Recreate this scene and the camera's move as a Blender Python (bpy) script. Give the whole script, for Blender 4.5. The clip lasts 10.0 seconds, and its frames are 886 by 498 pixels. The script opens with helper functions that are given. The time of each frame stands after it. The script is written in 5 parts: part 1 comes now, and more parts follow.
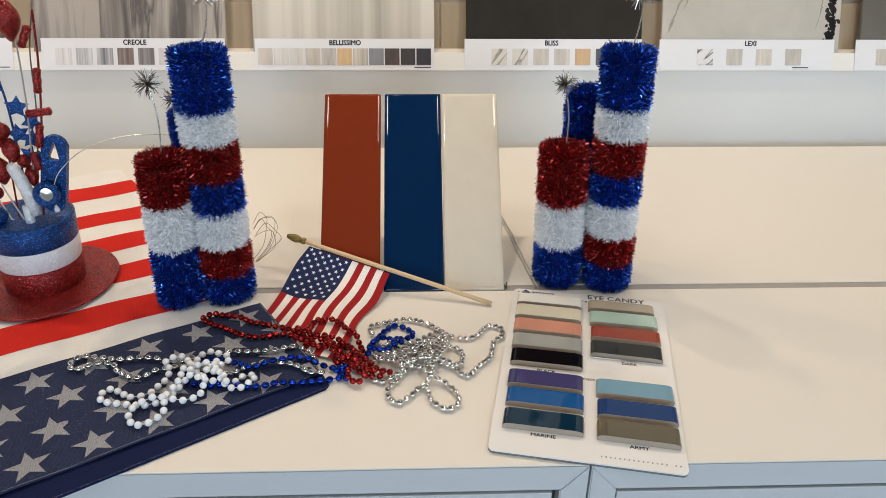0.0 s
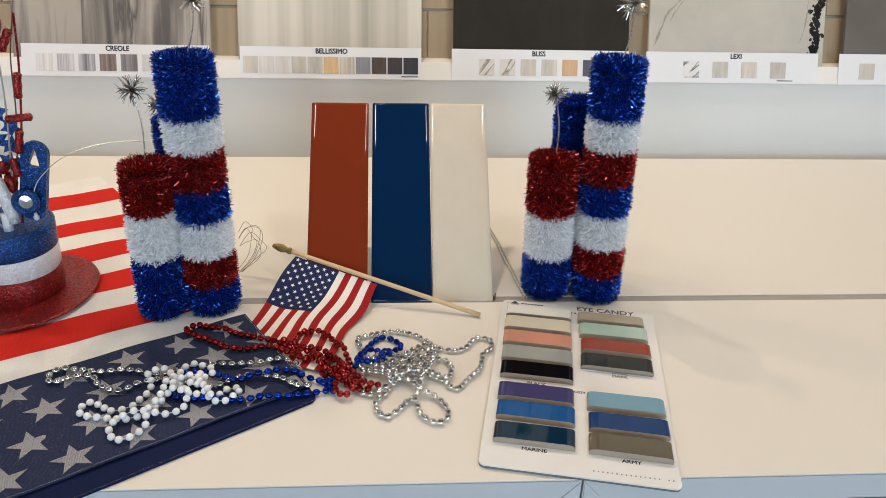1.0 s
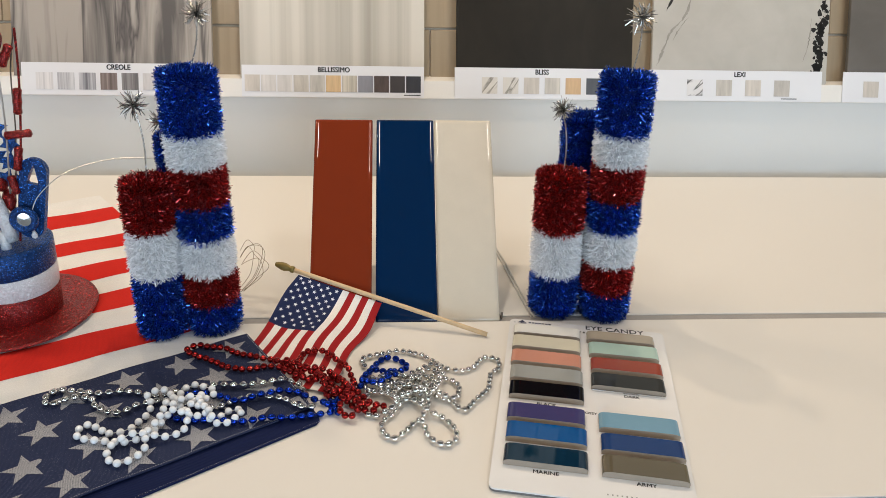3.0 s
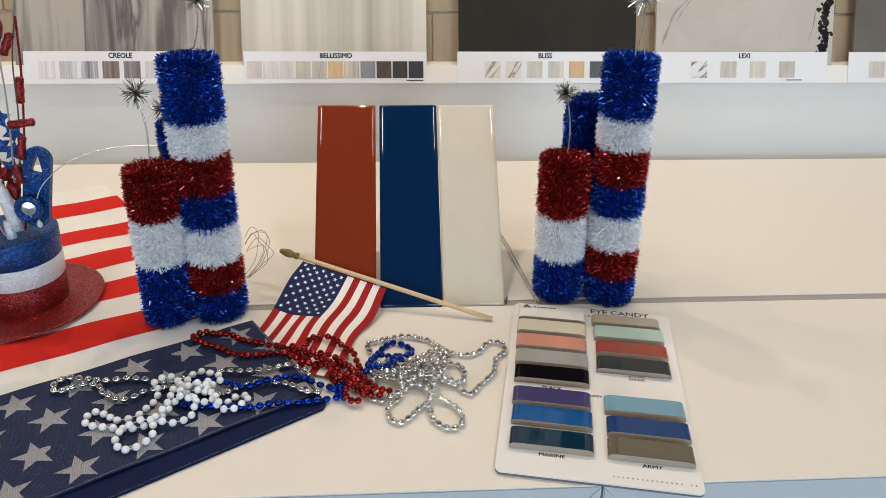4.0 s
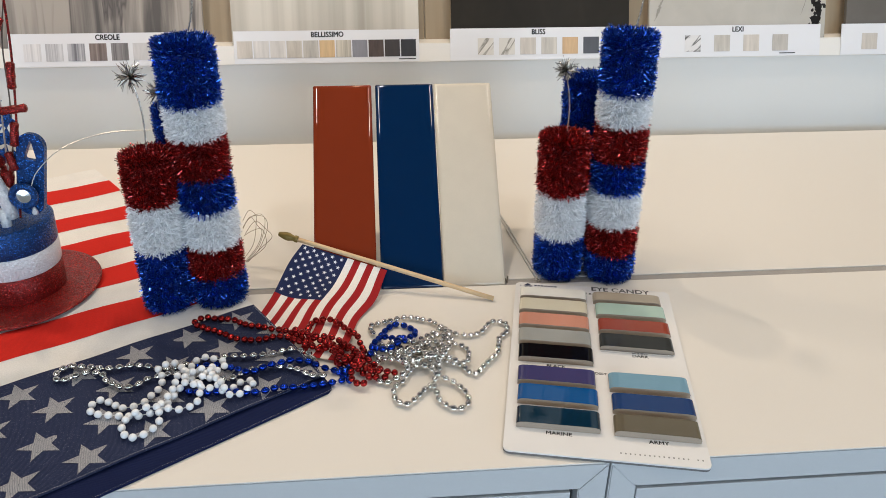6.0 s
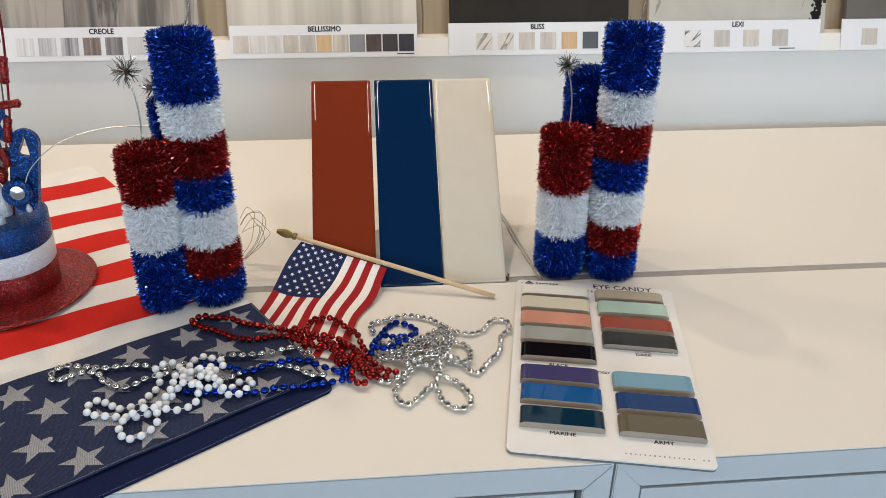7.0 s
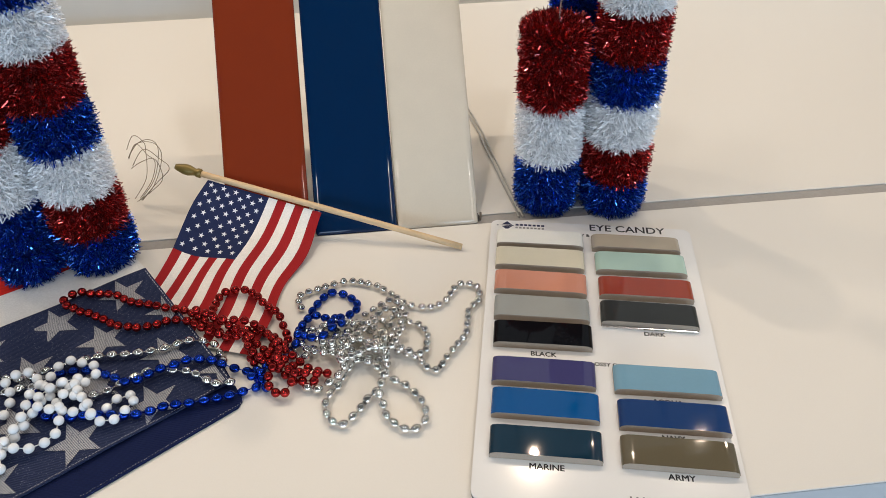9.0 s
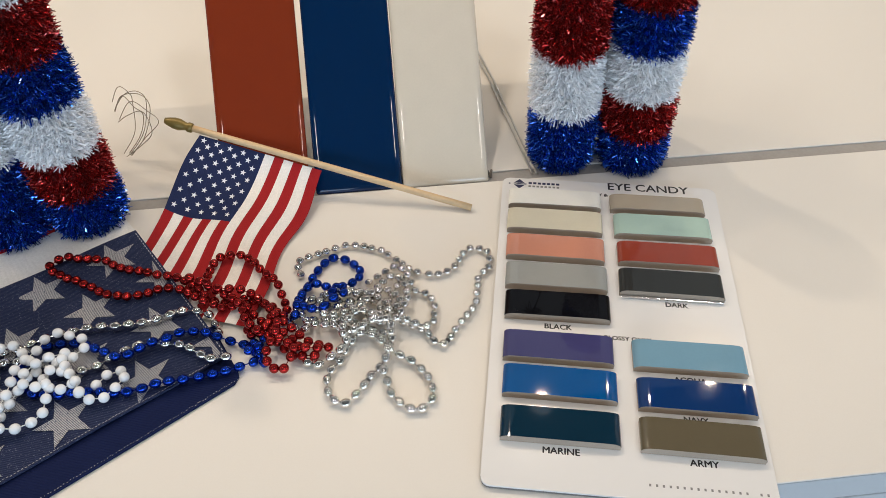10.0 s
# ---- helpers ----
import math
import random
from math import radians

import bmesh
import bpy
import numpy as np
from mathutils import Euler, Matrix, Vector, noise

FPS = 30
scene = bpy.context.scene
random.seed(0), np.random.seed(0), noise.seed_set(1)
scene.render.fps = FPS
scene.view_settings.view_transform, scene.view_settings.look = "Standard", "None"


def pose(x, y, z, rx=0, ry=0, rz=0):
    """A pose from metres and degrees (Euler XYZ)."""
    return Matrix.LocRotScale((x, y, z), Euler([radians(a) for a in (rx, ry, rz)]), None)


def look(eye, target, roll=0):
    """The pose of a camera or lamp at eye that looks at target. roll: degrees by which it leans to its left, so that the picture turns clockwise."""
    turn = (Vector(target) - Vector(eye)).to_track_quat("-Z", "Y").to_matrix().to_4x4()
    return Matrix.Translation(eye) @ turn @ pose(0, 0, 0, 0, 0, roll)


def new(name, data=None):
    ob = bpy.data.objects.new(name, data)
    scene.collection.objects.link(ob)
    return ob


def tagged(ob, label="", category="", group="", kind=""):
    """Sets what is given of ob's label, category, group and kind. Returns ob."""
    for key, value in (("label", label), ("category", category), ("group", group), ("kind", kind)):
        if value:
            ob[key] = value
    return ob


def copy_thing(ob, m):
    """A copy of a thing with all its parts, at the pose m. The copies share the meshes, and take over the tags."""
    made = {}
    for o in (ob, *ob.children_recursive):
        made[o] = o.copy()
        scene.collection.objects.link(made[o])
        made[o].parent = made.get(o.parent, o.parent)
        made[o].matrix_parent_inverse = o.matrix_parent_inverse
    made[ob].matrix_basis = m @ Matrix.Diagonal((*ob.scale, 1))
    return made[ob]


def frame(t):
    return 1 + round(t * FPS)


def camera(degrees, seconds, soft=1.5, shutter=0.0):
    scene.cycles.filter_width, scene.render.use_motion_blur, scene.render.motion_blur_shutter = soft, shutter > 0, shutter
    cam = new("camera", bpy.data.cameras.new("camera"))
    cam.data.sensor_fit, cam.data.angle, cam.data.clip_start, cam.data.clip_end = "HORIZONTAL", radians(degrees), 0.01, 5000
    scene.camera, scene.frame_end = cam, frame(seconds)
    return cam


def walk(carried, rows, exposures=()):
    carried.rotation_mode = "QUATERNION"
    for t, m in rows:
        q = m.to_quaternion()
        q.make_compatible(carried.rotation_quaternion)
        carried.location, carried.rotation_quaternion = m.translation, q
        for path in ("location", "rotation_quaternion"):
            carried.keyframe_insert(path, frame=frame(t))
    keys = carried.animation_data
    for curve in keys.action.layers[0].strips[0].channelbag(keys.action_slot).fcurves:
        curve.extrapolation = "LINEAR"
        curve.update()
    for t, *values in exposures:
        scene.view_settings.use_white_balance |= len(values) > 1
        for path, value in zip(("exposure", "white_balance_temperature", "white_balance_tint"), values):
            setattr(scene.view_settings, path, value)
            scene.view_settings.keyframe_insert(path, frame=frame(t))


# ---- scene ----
cam = camera(60.9, 10.0, soft=0.6)
PATH = [
    (0, (-0.03, 0.248, 1.406), (0.045, 2.002, 0.447), 0.7),
    (0.5, (-0.029, 0.252, 1.404), (0.066, 2.005, 0.446), 1.0),
    (1, (-0.038, 0.258, 1.401), (0.086, 2.023, 0.467), 1.7),
    (1.5, (-0.046, 0.262, 1.397), (0.082, 2.048, 0.507), 1.6),
    (2, (-0.048, 0.272, 1.39), (0.087, 2.064, 0.513), 1.8),
    (3.5, (-0.046, 0.27, 1.388), (0.076, 2.058, 0.499), 1.4),
    (4, (-0.046, 0.27, 1.387), (0.071, 2.045, 0.474), 0.9),
    (4.5, (-0.049, 0.271, 1.388), (0.071, 2.033, 0.449), 0.4),
    (5, (-0.049, 0.273, 1.391), (0.077, 2.025, 0.435), 0.2),
    (5.5, (-0.055, 0.273, 1.39), (0.082, 2.02, 0.426), 0.2),
    (7, (-0.068, 0.286, 1.386), (0.096, 2.024, 0.409), 0.6),
    (7.5, (-0.07, 0.289, 1.384), (0.099, 2.007, 0.374), 0.4),
    (8, (-0.065, 0.297, 1.384), (0.108, 1.972, 0.304), 0.1),
    (8.2, (-0.054, 0.316, 1.380), (0.114, 1.968, 0.265), -0.1),
    (8.5, (-0.033, 0.381, 1.374), (0.127, 1.979, 0.183), -0.4),
    (8.7, (-0.018, 0.441, 1.365), (0.141, 2.001, 0.124), -0.5),
    (9, (-0.006, 0.512, 1.355), (0.146, 2.009, 0.038), -0.8),
    (9.2, (-0.001, 0.539, 1.347), (0.133, 2.006, -0.005), -1.1),
    (9.5, (0.0, 0.56, 1.344), (0.131, 1.978, -0.061), -1.3),
    (10, (-0.002, 0.559, 1.346), (0.117, 1.935, -0.1), -1.3),
]
# the phone's white balance drifts a little on the way
BALANCE = [(0, -0.29, 6530, 10), (2.0, -0.28, 6560, 10), (4.5, -0.29, 6370, 10), (7.5, -0.29, 6340, 10), (8.5, -0.29, 6230, 10), (10, -0.26, 6210, 10)]
walk(cam, [(t, look(eye, target, roll)) for t, eye, target, roll in PATH], BALANCE)


# ---------------------------------------------------------------- light
def lin(r, g, b):
    return tuple(((c / 255 + 0.055) / 1.055) ** 2.4 if c > 10 else c / 3294.6 for c in (r, g, b))


world = bpy.data.worlds.new("sky")
scene.world = world
world.use_nodes = True
sky = world.node_tree.nodes.new("ShaderNodeTexSky")
sky.sky_type, sky.sun_disc, sky.sun_elevation, sky.sun_rotation = "NISHITA", False, radians(40), radians(150)
world.node_tree.links.new(sky.outputs[0], world.node_tree.nodes["Background"].inputs[0])
world.node_tree.nodes["Background"].inputs[1].default_value = 0.12

CEILING = 2.75


def area_lamp(name, m, sx, sy, watts, colour):
    data = bpy.data.lights.new(name, "AREA")
    data.shape, data.size, data.size_y, data.energy, data.color = "RECTANGLE", sx, sy, watts, colour
    ob = new(name, data)
    ob.matrix_world = m
    return ob


def spot_lamp(name, place, target, watts, colour, degrees, radius):
    data = bpy.data.lights.new(name, "SPOT")
    data.energy, data.color, data.spot_size, data.spot_blend = watts, colour, radians(degrees), 0.8
    data.shadow_soft_size = radius
    ob = new(name, data)
    ob.matrix_world = look(place, target)
    return ob


DAY = (0.66, 0.83, 1.0)
WARM = (1.0, 0.79, 0.565)
# daylight that comes in by the two shop windows behind the camera
for wx, power in ((-1.45, 46), (1.45, 106)):
    area_lamp("window_daylight", look((wx, -3.42, 1.55), (wx * 0.4, 1.0, 0.9)), 2.2, 1.9, power, DAY)
# small lamps on arms along the display wall
SPOTS = [-1.3 + 0.4 * k for k in range(8)]
LAMP_Y, LAMP_Z = 1.49, 1.99
for sx_ in SPOTS:
    spot_lamp("arm_lamp_light", (sx_, LAMP_Y, LAMP_Z - 0.012), (sx_, 1.22, 0.9), 10.3 if sx_ < 0 else 7.9, WARM, 130, 0.007)


# narrow recessed panels in the ceiling of the room
DOWN = [(-0.62, 0.82), (0.62, 0.82), (-0.98, -0.40), (0.98, -0.40)]
for dx_, dy_ in DOWN:
    area_lamp("ceiling_panel_light", pose(dx_, dy_, CEILING - 0.012), 0.06, 0.34, 5.2, (1.0, 0.92, 0.82))


# ---------------------------------------------------------------- materials
def material(name, colour, rough=0.5, metal=0.0, grain=0.0, grain_scale=400.0, blotch=0.06, blotch_scale=9.0, bump=0.0,
             bump_scale=300.0, coat=0.0, island=0.0, each=0.0, spec=0.5):
    m = bpy.data.materials.new(name)
    m.use_nodes = True
    t = m.node_tree
    b = t.nodes["Principled BSDF"]
    b.inputs["Roughness"].default_value, b.inputs["Metallic"].default_value = rough, metal
    b.inputs["Coat Weight"].default_value, b.inputs["Coat Roughness"].default_value = coat, 0.04
    b.inputs["Specular IOR Level"].default_value = spec
    co = t.nodes.new("ShaderNodeTexCoord")

    def factor(socket, amount, was):
        """was * (1 + amount * (socket - 0.5))"""
        a = t.nodes.new("ShaderNodeMapRange")
        a.inputs["To Min"].default_value, a.inputs["To Max"].default_value = 1 - amount, 1 + amount
        t.links.new(socket, a.inputs["Value"])
        x = t.nodes.new("ShaderNodeVectorMath")
        x.operation = "MULTIPLY"
        t.links.new(was, x.inputs[0])
        t.links.new(a.outputs[0], x.inputs[1])
        return x.outputs[0]

    base = t.nodes.new("ShaderNodeRGB")
    base.outputs[0].default_value = (*colour, 1)
    out = base.outputs[0]

    def tex(scale, detail):
        n = t.nodes.new("ShaderNodeTexNoise")
        n.inputs["Scale"].default_value, n.inputs["Detail"].default_value = scale, detail
        t.links.new(co.outputs["Object"], n.inputs["Vector"])
        return n.outputs["Fac"]

    if blotch:
        out = factor(tex(blotch_scale, 4), blotch, out)
    if grain:
        out = factor(tex(grain_scale, 2), grain, out)
    if island:
        g = t.nodes.new("ShaderNodeNewGeometry")
        out = factor(g.outputs["Random Per Island"], island, out)
    if each:
        g = t.nodes.new("ShaderNodeObjectInfo")
        out = factor(g.outputs["Random"], each, out)
    t.links.new(out, b.inputs["Base Color"])
    if bump:
        n = t.nodes.new("ShaderNodeBump")
        n.inputs["Strength"].default_value, n.inputs["Distance"].default_value = bump, 0.001
        t.links.new(tex(bump_scale, 3), n.inputs["Height"])
        t.links.new(n.outputs[0], b.inputs["Normal"])
    return m


def glitter(name, colour, scale=1300.0, metal=0.4, low=0.8, high=9.0, tilt=0.75):
    """Fine metal flakes glued on: each cell has its own tilt, and glints are painted in as brightened cells."""
    m = material(name, colour, 0.28, metal, blotch=0.1, blotch_scale=40)
    t = m.node_tree
    b = t.nodes["Principled BSDF"]
    co, vo = t.nodes.new("ShaderNodeTexCoord"), t.nodes.new("ShaderNodeTexVoronoi")
    vo.inputs["Scale"].default_value = scale
    t.links.new(co.outputs["Object"], vo.inputs["Vector"])
    r = t.nodes.new("ShaderNodeMapRange")
    r.inputs["From Min"].default_value, r.inputs["From Max"].default_value = 0.86, 1.0
    r.inputs["To Min"].default_value, r.inputs["To Max"].default_value = low, high
    sep = t.nodes.new("ShaderNodeSeparateColor")
    t.links.new(vo.outputs["Color"], sep.inputs[0])
    t.links.new(sep.outputs[0], r.inputs["Value"])
    x = t.nodes.new("ShaderNodeVectorMath")
    x.operation = "MULTIPLY"
    t.links.new(b.inputs["Base Color"].links[0].from_socket, x.inputs[0])
    t.links.new(r.outputs[0], x.inputs[1])
    t.links.new(x.outputs[0], b.inputs["Base Color"])
    geo, mid, big, add, unit = (t.nodes.new(k) for k in ("ShaderNodeNewGeometry", "ShaderNodeVectorMath", "ShaderNodeVectorMath", "ShaderNodeVectorMath", "ShaderNodeVectorMath"))
    mid.operation, big.operation, add.operation, unit.operation = "SUBTRACT", "SCALE", "ADD", "NORMALIZE"
    mid.inputs[1].default_value = (0.5, 0.5, 0.5)
    big.inputs["Scale"].default_value = tilt
    t.links.new(vo.outputs["Color"], mid.inputs[0])
    t.links.new(mid.outputs[0], big.inputs[0])
    t.links.new(big.outputs[0], add.inputs[0])
    t.links.new(geo.outputs["Normal"], add.inputs[1])
    t.links.new(add.outputs[0], unit.inputs[0])
    t.links.new(unit.outputs[0], b.inputs["Normal"])
    return m


def cloth(name, colour, other=None, scale=900.0, amount=0.25, rough=0.85, bands="DIAGONAL", wobble=1.5):
    """Woven cloth: two crossed thread waves in the colour and in the relief."""
    m = material(name, colour, rough, blotch=0.1, blotch_scale=25, grain=0.15, grain_scale=700, spec=0.15)
    t = m.node_tree
    b = t.nodes["Principled BSDF"]
    co = t.nodes.new("ShaderNodeTexCoord")
    w = t.nodes.new("ShaderNodeTexWave")
    w.bands_direction = bands
    w.inputs["Scale"].default_value, w.inputs["Distortion"].default_value = scale / 6, wobble
    w.inputs["Detail Scale"].default_value = 3
    t.links.new(co.outputs["Object"], w.inputs["Vector"])
    mix = t.nodes.new("ShaderNodeMix")
    mix.data_type = "RGBA"
    k = t.nodes.new("ShaderNodeMath")
    k.operation = "MULTIPLY"
    k.inputs[1].default_value = amount
    t.links.new(w.outputs["Fac"], k.inputs[0])
    t.links.new(k.outputs[0], mix.inputs["Factor"])
    t.links.new(b.inputs["Base Color"].links[0].from_socket, mix.inputs["A"])
    mix.inputs["B"].default_value = (*(other or tuple(c * 0.6 for c in colour)), 1)
    t.links.new(mix.outputs["Result"], b.inputs["Base Color"])
    bp = t.nodes.new("ShaderNodeBump")
    bp.inputs["Strength"].default_value, bp.inputs["Distance"].default_value = 0.35, 0.0004
    t.links.new(w.outputs["Fac"], bp.inputs["Height"])
    t.links.new(bp.outputs[0], b.inputs["Normal"])
    return m


def flecks(m, colour, scale, least):
    """Pale threads that show here and there in a dark weave."""
    t = m.node_tree
    b = t.nodes["Principled BSDF"]
    co, n, r, mix = t.nodes.new("ShaderNodeTexCoord"), t.nodes.new("ShaderNodeTexNoise"), t.nodes.new("ShaderNodeMapRange"), t.nodes.new("ShaderNodeMix")
    n.inputs["Scale"].default_value, n.inputs["Detail"].default_value = scale, 1
    r.inputs["From Min"].default_value, r.inputs["From Max"].default_value = least, least + 0.06
    mix.data_type = "RGBA"
    mix.inputs["B"].default_value = (*colour, 1)
    t.links.new(co.outputs["Object"], n.inputs["Vector"])
    t.links.new(n.outputs["Fac"], r.inputs["Value"])
    t.links.new(r.outputs[0], mix.inputs["Factor"])
    t.links.new(b.inputs["Base Color"].links[0].from_socket, mix.inputs["A"])
    t.links.new(mix.outputs["Result"], b.inputs["Base Color"])
    return m


def stone(name, light, dark, stretch=(14, 14, 0.6), rough=0.25, contrast=(0.35, 0.65), distortion=0.6, thin=None):
    """Veined slab: a stretched noise between two tones, with a second finer one on top and thin dark veins if asked."""
    m = material(name, light, rough, blotch=0, coat=0.0)
    t = m.node_tree
    b = t.nodes["Principled BSDF"]
    co, mp = t.nodes.new("ShaderNodeTexCoord"), t.nodes.new("ShaderNodeMapping")
    mp.inputs["Scale"].default_value = stretch
    t.links.new(co.outputs["Object"], mp.inputs["Vector"])
    n1, n2 = t.nodes.new("ShaderNodeTexNoise"), t.nodes.new("ShaderNodeTexNoise")
    for n, s, d in ((n1, 1.0, 5), (n2, 4.3, 6)):
        n.inputs["Scale"].default_value, n.inputs["Detail"].default_value, n.inputs["Distortion"].default_value = s, d, distortion
        t.links.new(mp.outputs[0], n.inputs["Vector"])
    av = t.nodes.new("ShaderNodeMath")
    av.operation = "MULTIPLY_ADD"
    av.inputs[1].default_value = 0.35
    half = t.nodes.new("ShaderNodeMath")
    half.operation = "MULTIPLY"
    half.inputs[1].default_value = 0.65
    t.links.new(n1.outputs["Fac"], half.inputs[0])
    t.links.new(n2.outputs["Fac"], av.inputs[0])
    t.links.new(half.outputs[0], av.inputs[2])
    ramp = t.nodes.new("ShaderNodeValToRGB")
    ramp.color_ramp.elements[0].position, ramp.color_ramp.elements[1].position = contrast
    ramp.color_ramp.elements[0].color, ramp.color_ramp.elements[1].color = (*dark, 1), (*light, 1)
    t.links.new(av.outputs[0], ramp.inputs[0])
    out = ramp.outputs[0]
    if thin:
        n3 = t.nodes.new("ShaderNodeTexNoise")
        n3.inputs["Scale"].default_value, n3.inputs["Detail"].default_value, n3.inputs["Distortion"].default_value = thin[0], 5, thin[2]
        m3 = t.nodes.new("ShaderNodeMapping")
        m3.vector_type = "TEXTURE"
        m3.inputs["Scale"].default_value, m3.inputs["Rotation"].default_value = thin[3], thin[4]
        t.links.new(co.outputs["Object"], m3.inputs["Vector"])
        t.links.new(m3.outputs[0], n3.inputs["Vector"])
        off = t.nodes.new("ShaderNodeMath")
        off.operation = "SUBTRACT"
        off.inputs[1].default_value = 0.5
        ab = t.nodes.new("ShaderNodeMath")
        ab.operation = "ABSOLUTE"
        mr = t.nodes.new("ShaderNodeMapRange")
        mr.inputs["From Max"].default_value = thin[1]
        mr.inputs["To Min"].default_value, mr.inputs["To Max"].default_value = 1, 0
        t.links.new(n3.outputs["Fac"], off.inputs[0])
        t.links.new(off.outputs[0], ab.inputs[0])
        t.links.new(ab.outputs[0], mr.inputs["Value"])
        mix = t.nodes.new("ShaderNodeMix")
        mix.data_type = "RGBA"
        t.links.new(mr.outputs[0], mix.inputs["Factor"])
        t.links.new(out, mix.inputs["A"])
        mix.inputs["B"].default_value = (*thin[5], 1)
        out = mix.outputs["Result"]
    t.links.new(out, b.inputs["Base Color"])
    return m


def lamp_glow(name, colour, strength):
    m = bpy.data.materials.new(name)
    m.use_nodes = True
    b = m.node_tree.nodes["Principled BSDF"]
    b.inputs["Emission Color"].default_value, b.inputs["Emission Strength"].default_value = (*colour, 1), strength
    return m


def glass(name):
    m = bpy.data.materials.new(name)
    m.use_nodes = True
    b = m.node_tree.nodes["Principled BSDF"]
    b.inputs["Transmission Weight"].default_value, b.inputs["Roughness"].default_value = 1, 0.0
    return m


M_TOP = material("white_laminate", (0.735, 0.705, 0.655), 0.42, grain=0.02, grain_scale=900, blotch=0.012, blotch_scale=4, bump=0.04, bump_scale=500)
M_CAB = material("pale_grey_lacquer", (0.56, 0.575, 0.585), 0.38, blotch=0.03, blotch_scale=4, grain=0.02)
M_LEDGE = material("white_ledge_paint", (0.76, 0.74, 0.70), 0.5, blotch=0.03, grain=0.02)
M_LOWER_GREY = material("grey_board_layer", (0.16, 0.155, 0.15), 0.8, grain=0.2)
M_FILL = material("grey_joint_filler", (0.33, 0.315, 0.30), 0.7, blotch=0.15, blotch_scale=40, grain=0.1)
M_WALL = material("pale_grey_paint", (0.69, 0.69, 0.67), 0.7, blotch=0.03, blotch_scale=3, bump=0.1, bump_scale=600)
M_ROOM = material("white_wall_paint", (0.76, 0.75, 0.72), 0.85, blotch=0.04, blotch_scale=2, bump=0.1)
M_CEIL = material("ceiling_paint", (0.13, 0.125, 0.12), 0.9, blotch=0.04, blotch_scale=1.5)
M_FLOOR = stone("floor_stone", (0.34, 0.31, 0.28), (0.24, 0.22, 0.20), (2, 2, 2), 0.35)
M_TAN = stone("tan_wall_tile", (0.44, 0.345, 0.235), (0.33, 0.255, 0.17), (26, 26, 0.8), 0.16, (0.3, 0.7))
M_GROUT = material("tan_grout", (0.50, 0.43, 0.34), 0.9, grain=0.15)
M_CARD = material("white_card", (0.725, 0.73, 0.755), 0.45, blotch=0.02)
M_INK = material("black_ink", (0.012, 0.012, 0.014), 0.5, blotch=0)
M_NAVYINK = material("navy_ink", (0.01, 0.016, 0.07), 0.5, blotch=0)
M_GREYINK = material("grey_ink", (0.22, 0.22, 0.22), 0.5, blotch=0)
M_BOARD = material("gloss_laminated_board", (0.79, 0.785, 0.78), 0.14, blotch=0.015, blotch_scale=12, bump=0.05, bump_scale=120)
M_BISCUIT = material("tile_biscuit", (0.37, 0.305, 0.24), 0.85, grain=0.1, grain_scale=900, bump=0.3, bump_scale=900)
M_STICK = material("birch_dowel", (0.62, 0.44, 0.25), 0.5, grain=0.12, grain_scale=300, blotch=0.1, blotch_scale=60)
M_FINIAL = material("antique_gold_paint", (0.20, 0.14, 0.035), 0.38, 0.35, blotch=0.25, blotch_scale=120)
M_WIRE = material("galvanised_wire", (0.62, 0.60, 0.57), 0.38, 0.9, blotch=0.1, blotch_scale=200)
M_DARKWIRE = material("dull_steel_wire", (0.17, 0.15, 0.13), 0.45, 0.8, blotch=0.2, blotch_scale=200)
M_LOOSE = material("thin_annealed_wire", (0.34, 0.29, 0.22), 0.4, 0.7, blotch=0.1, blotch_scale=200)
M_WHITESTRING = material("clear_bead_thread", (0.62, 0.62, 0.60), 0.5, blotch=0.05)
M_SILVERBEAD = material("silver_plated_bead", (0.82, 0.79, 0.75), 0.09, 1.0, blotch=0.05, blotch_scale=300, each=0.08)
M_REDBEAD = material("red_metallic_bead", (0.34, 0.020, 0.018), 0.12, 0.9, blotch=0.08, blotch_scale=300, each=0.15)
M_BLUEBEAD = material("blue_metallic_bead", (0.010, 0.046, 0.38), 0.11, 0.9, blotch=0.08, blotch_scale=300, each=0.15)
M_WHITEBEAD = material("white_pearl_bead", (0.80, 0.82, 0.84), 0.22, 0.0, blotch=0.03, blotch_scale=300, each=0.04, coat=0.4)
M_TBLUE = material("blue_tinsel", (0.026, 0.115, 0.54), 0.15, 0.85, blotch=0, island=0.65, coat=0.8)
M_TRED = material("red_tinsel", (0.46, 0.036, 0.032), 0.15, 0.85, blotch=0, island=0.65, coat=0.8)
M_TWHITE = material("white_tinsel", (0.94, 0.94, 0.95), 0.2, 0.0, blotch=0, island=0.16, coat=0.8)
M_TSILVER = material("silver_tinsel", (0.50, 0.49, 0.47), 0.26, 1.0, blotch=0, island=0.5)
M_NAVY = flecks(cloth("navy_denim", (0.011, 0.017, 0.055), (0.060, 0.075, 0.135), 2200, 0.42), (0.15, 0.17, 0.23), 1100, 0.66)
M_NAVYPLAIN = cloth("plain_navy_cotton", (0.006, 0.012, 0.056), None, 1500, 0.2)
M_STARCLOTH = flecks(cloth("silver_hatched_star_print", (0.56, 0.56, 0.57), (0.04, 0.05, 0.09), 1500, 1.0, 0.7, "Y", 1.0), (0.08, 0.09, 0.13), 900, 0.62)
M_WHITECLOTH = cloth("white_cotton", (0.78, 0.77, 0.75), (0.70, 0.69, 0.67), 3000, 0.2)
M_REDCLOTH = cloth("red_cotton", (0.60, 0.022, 0.014), None, 1500, 0.2)
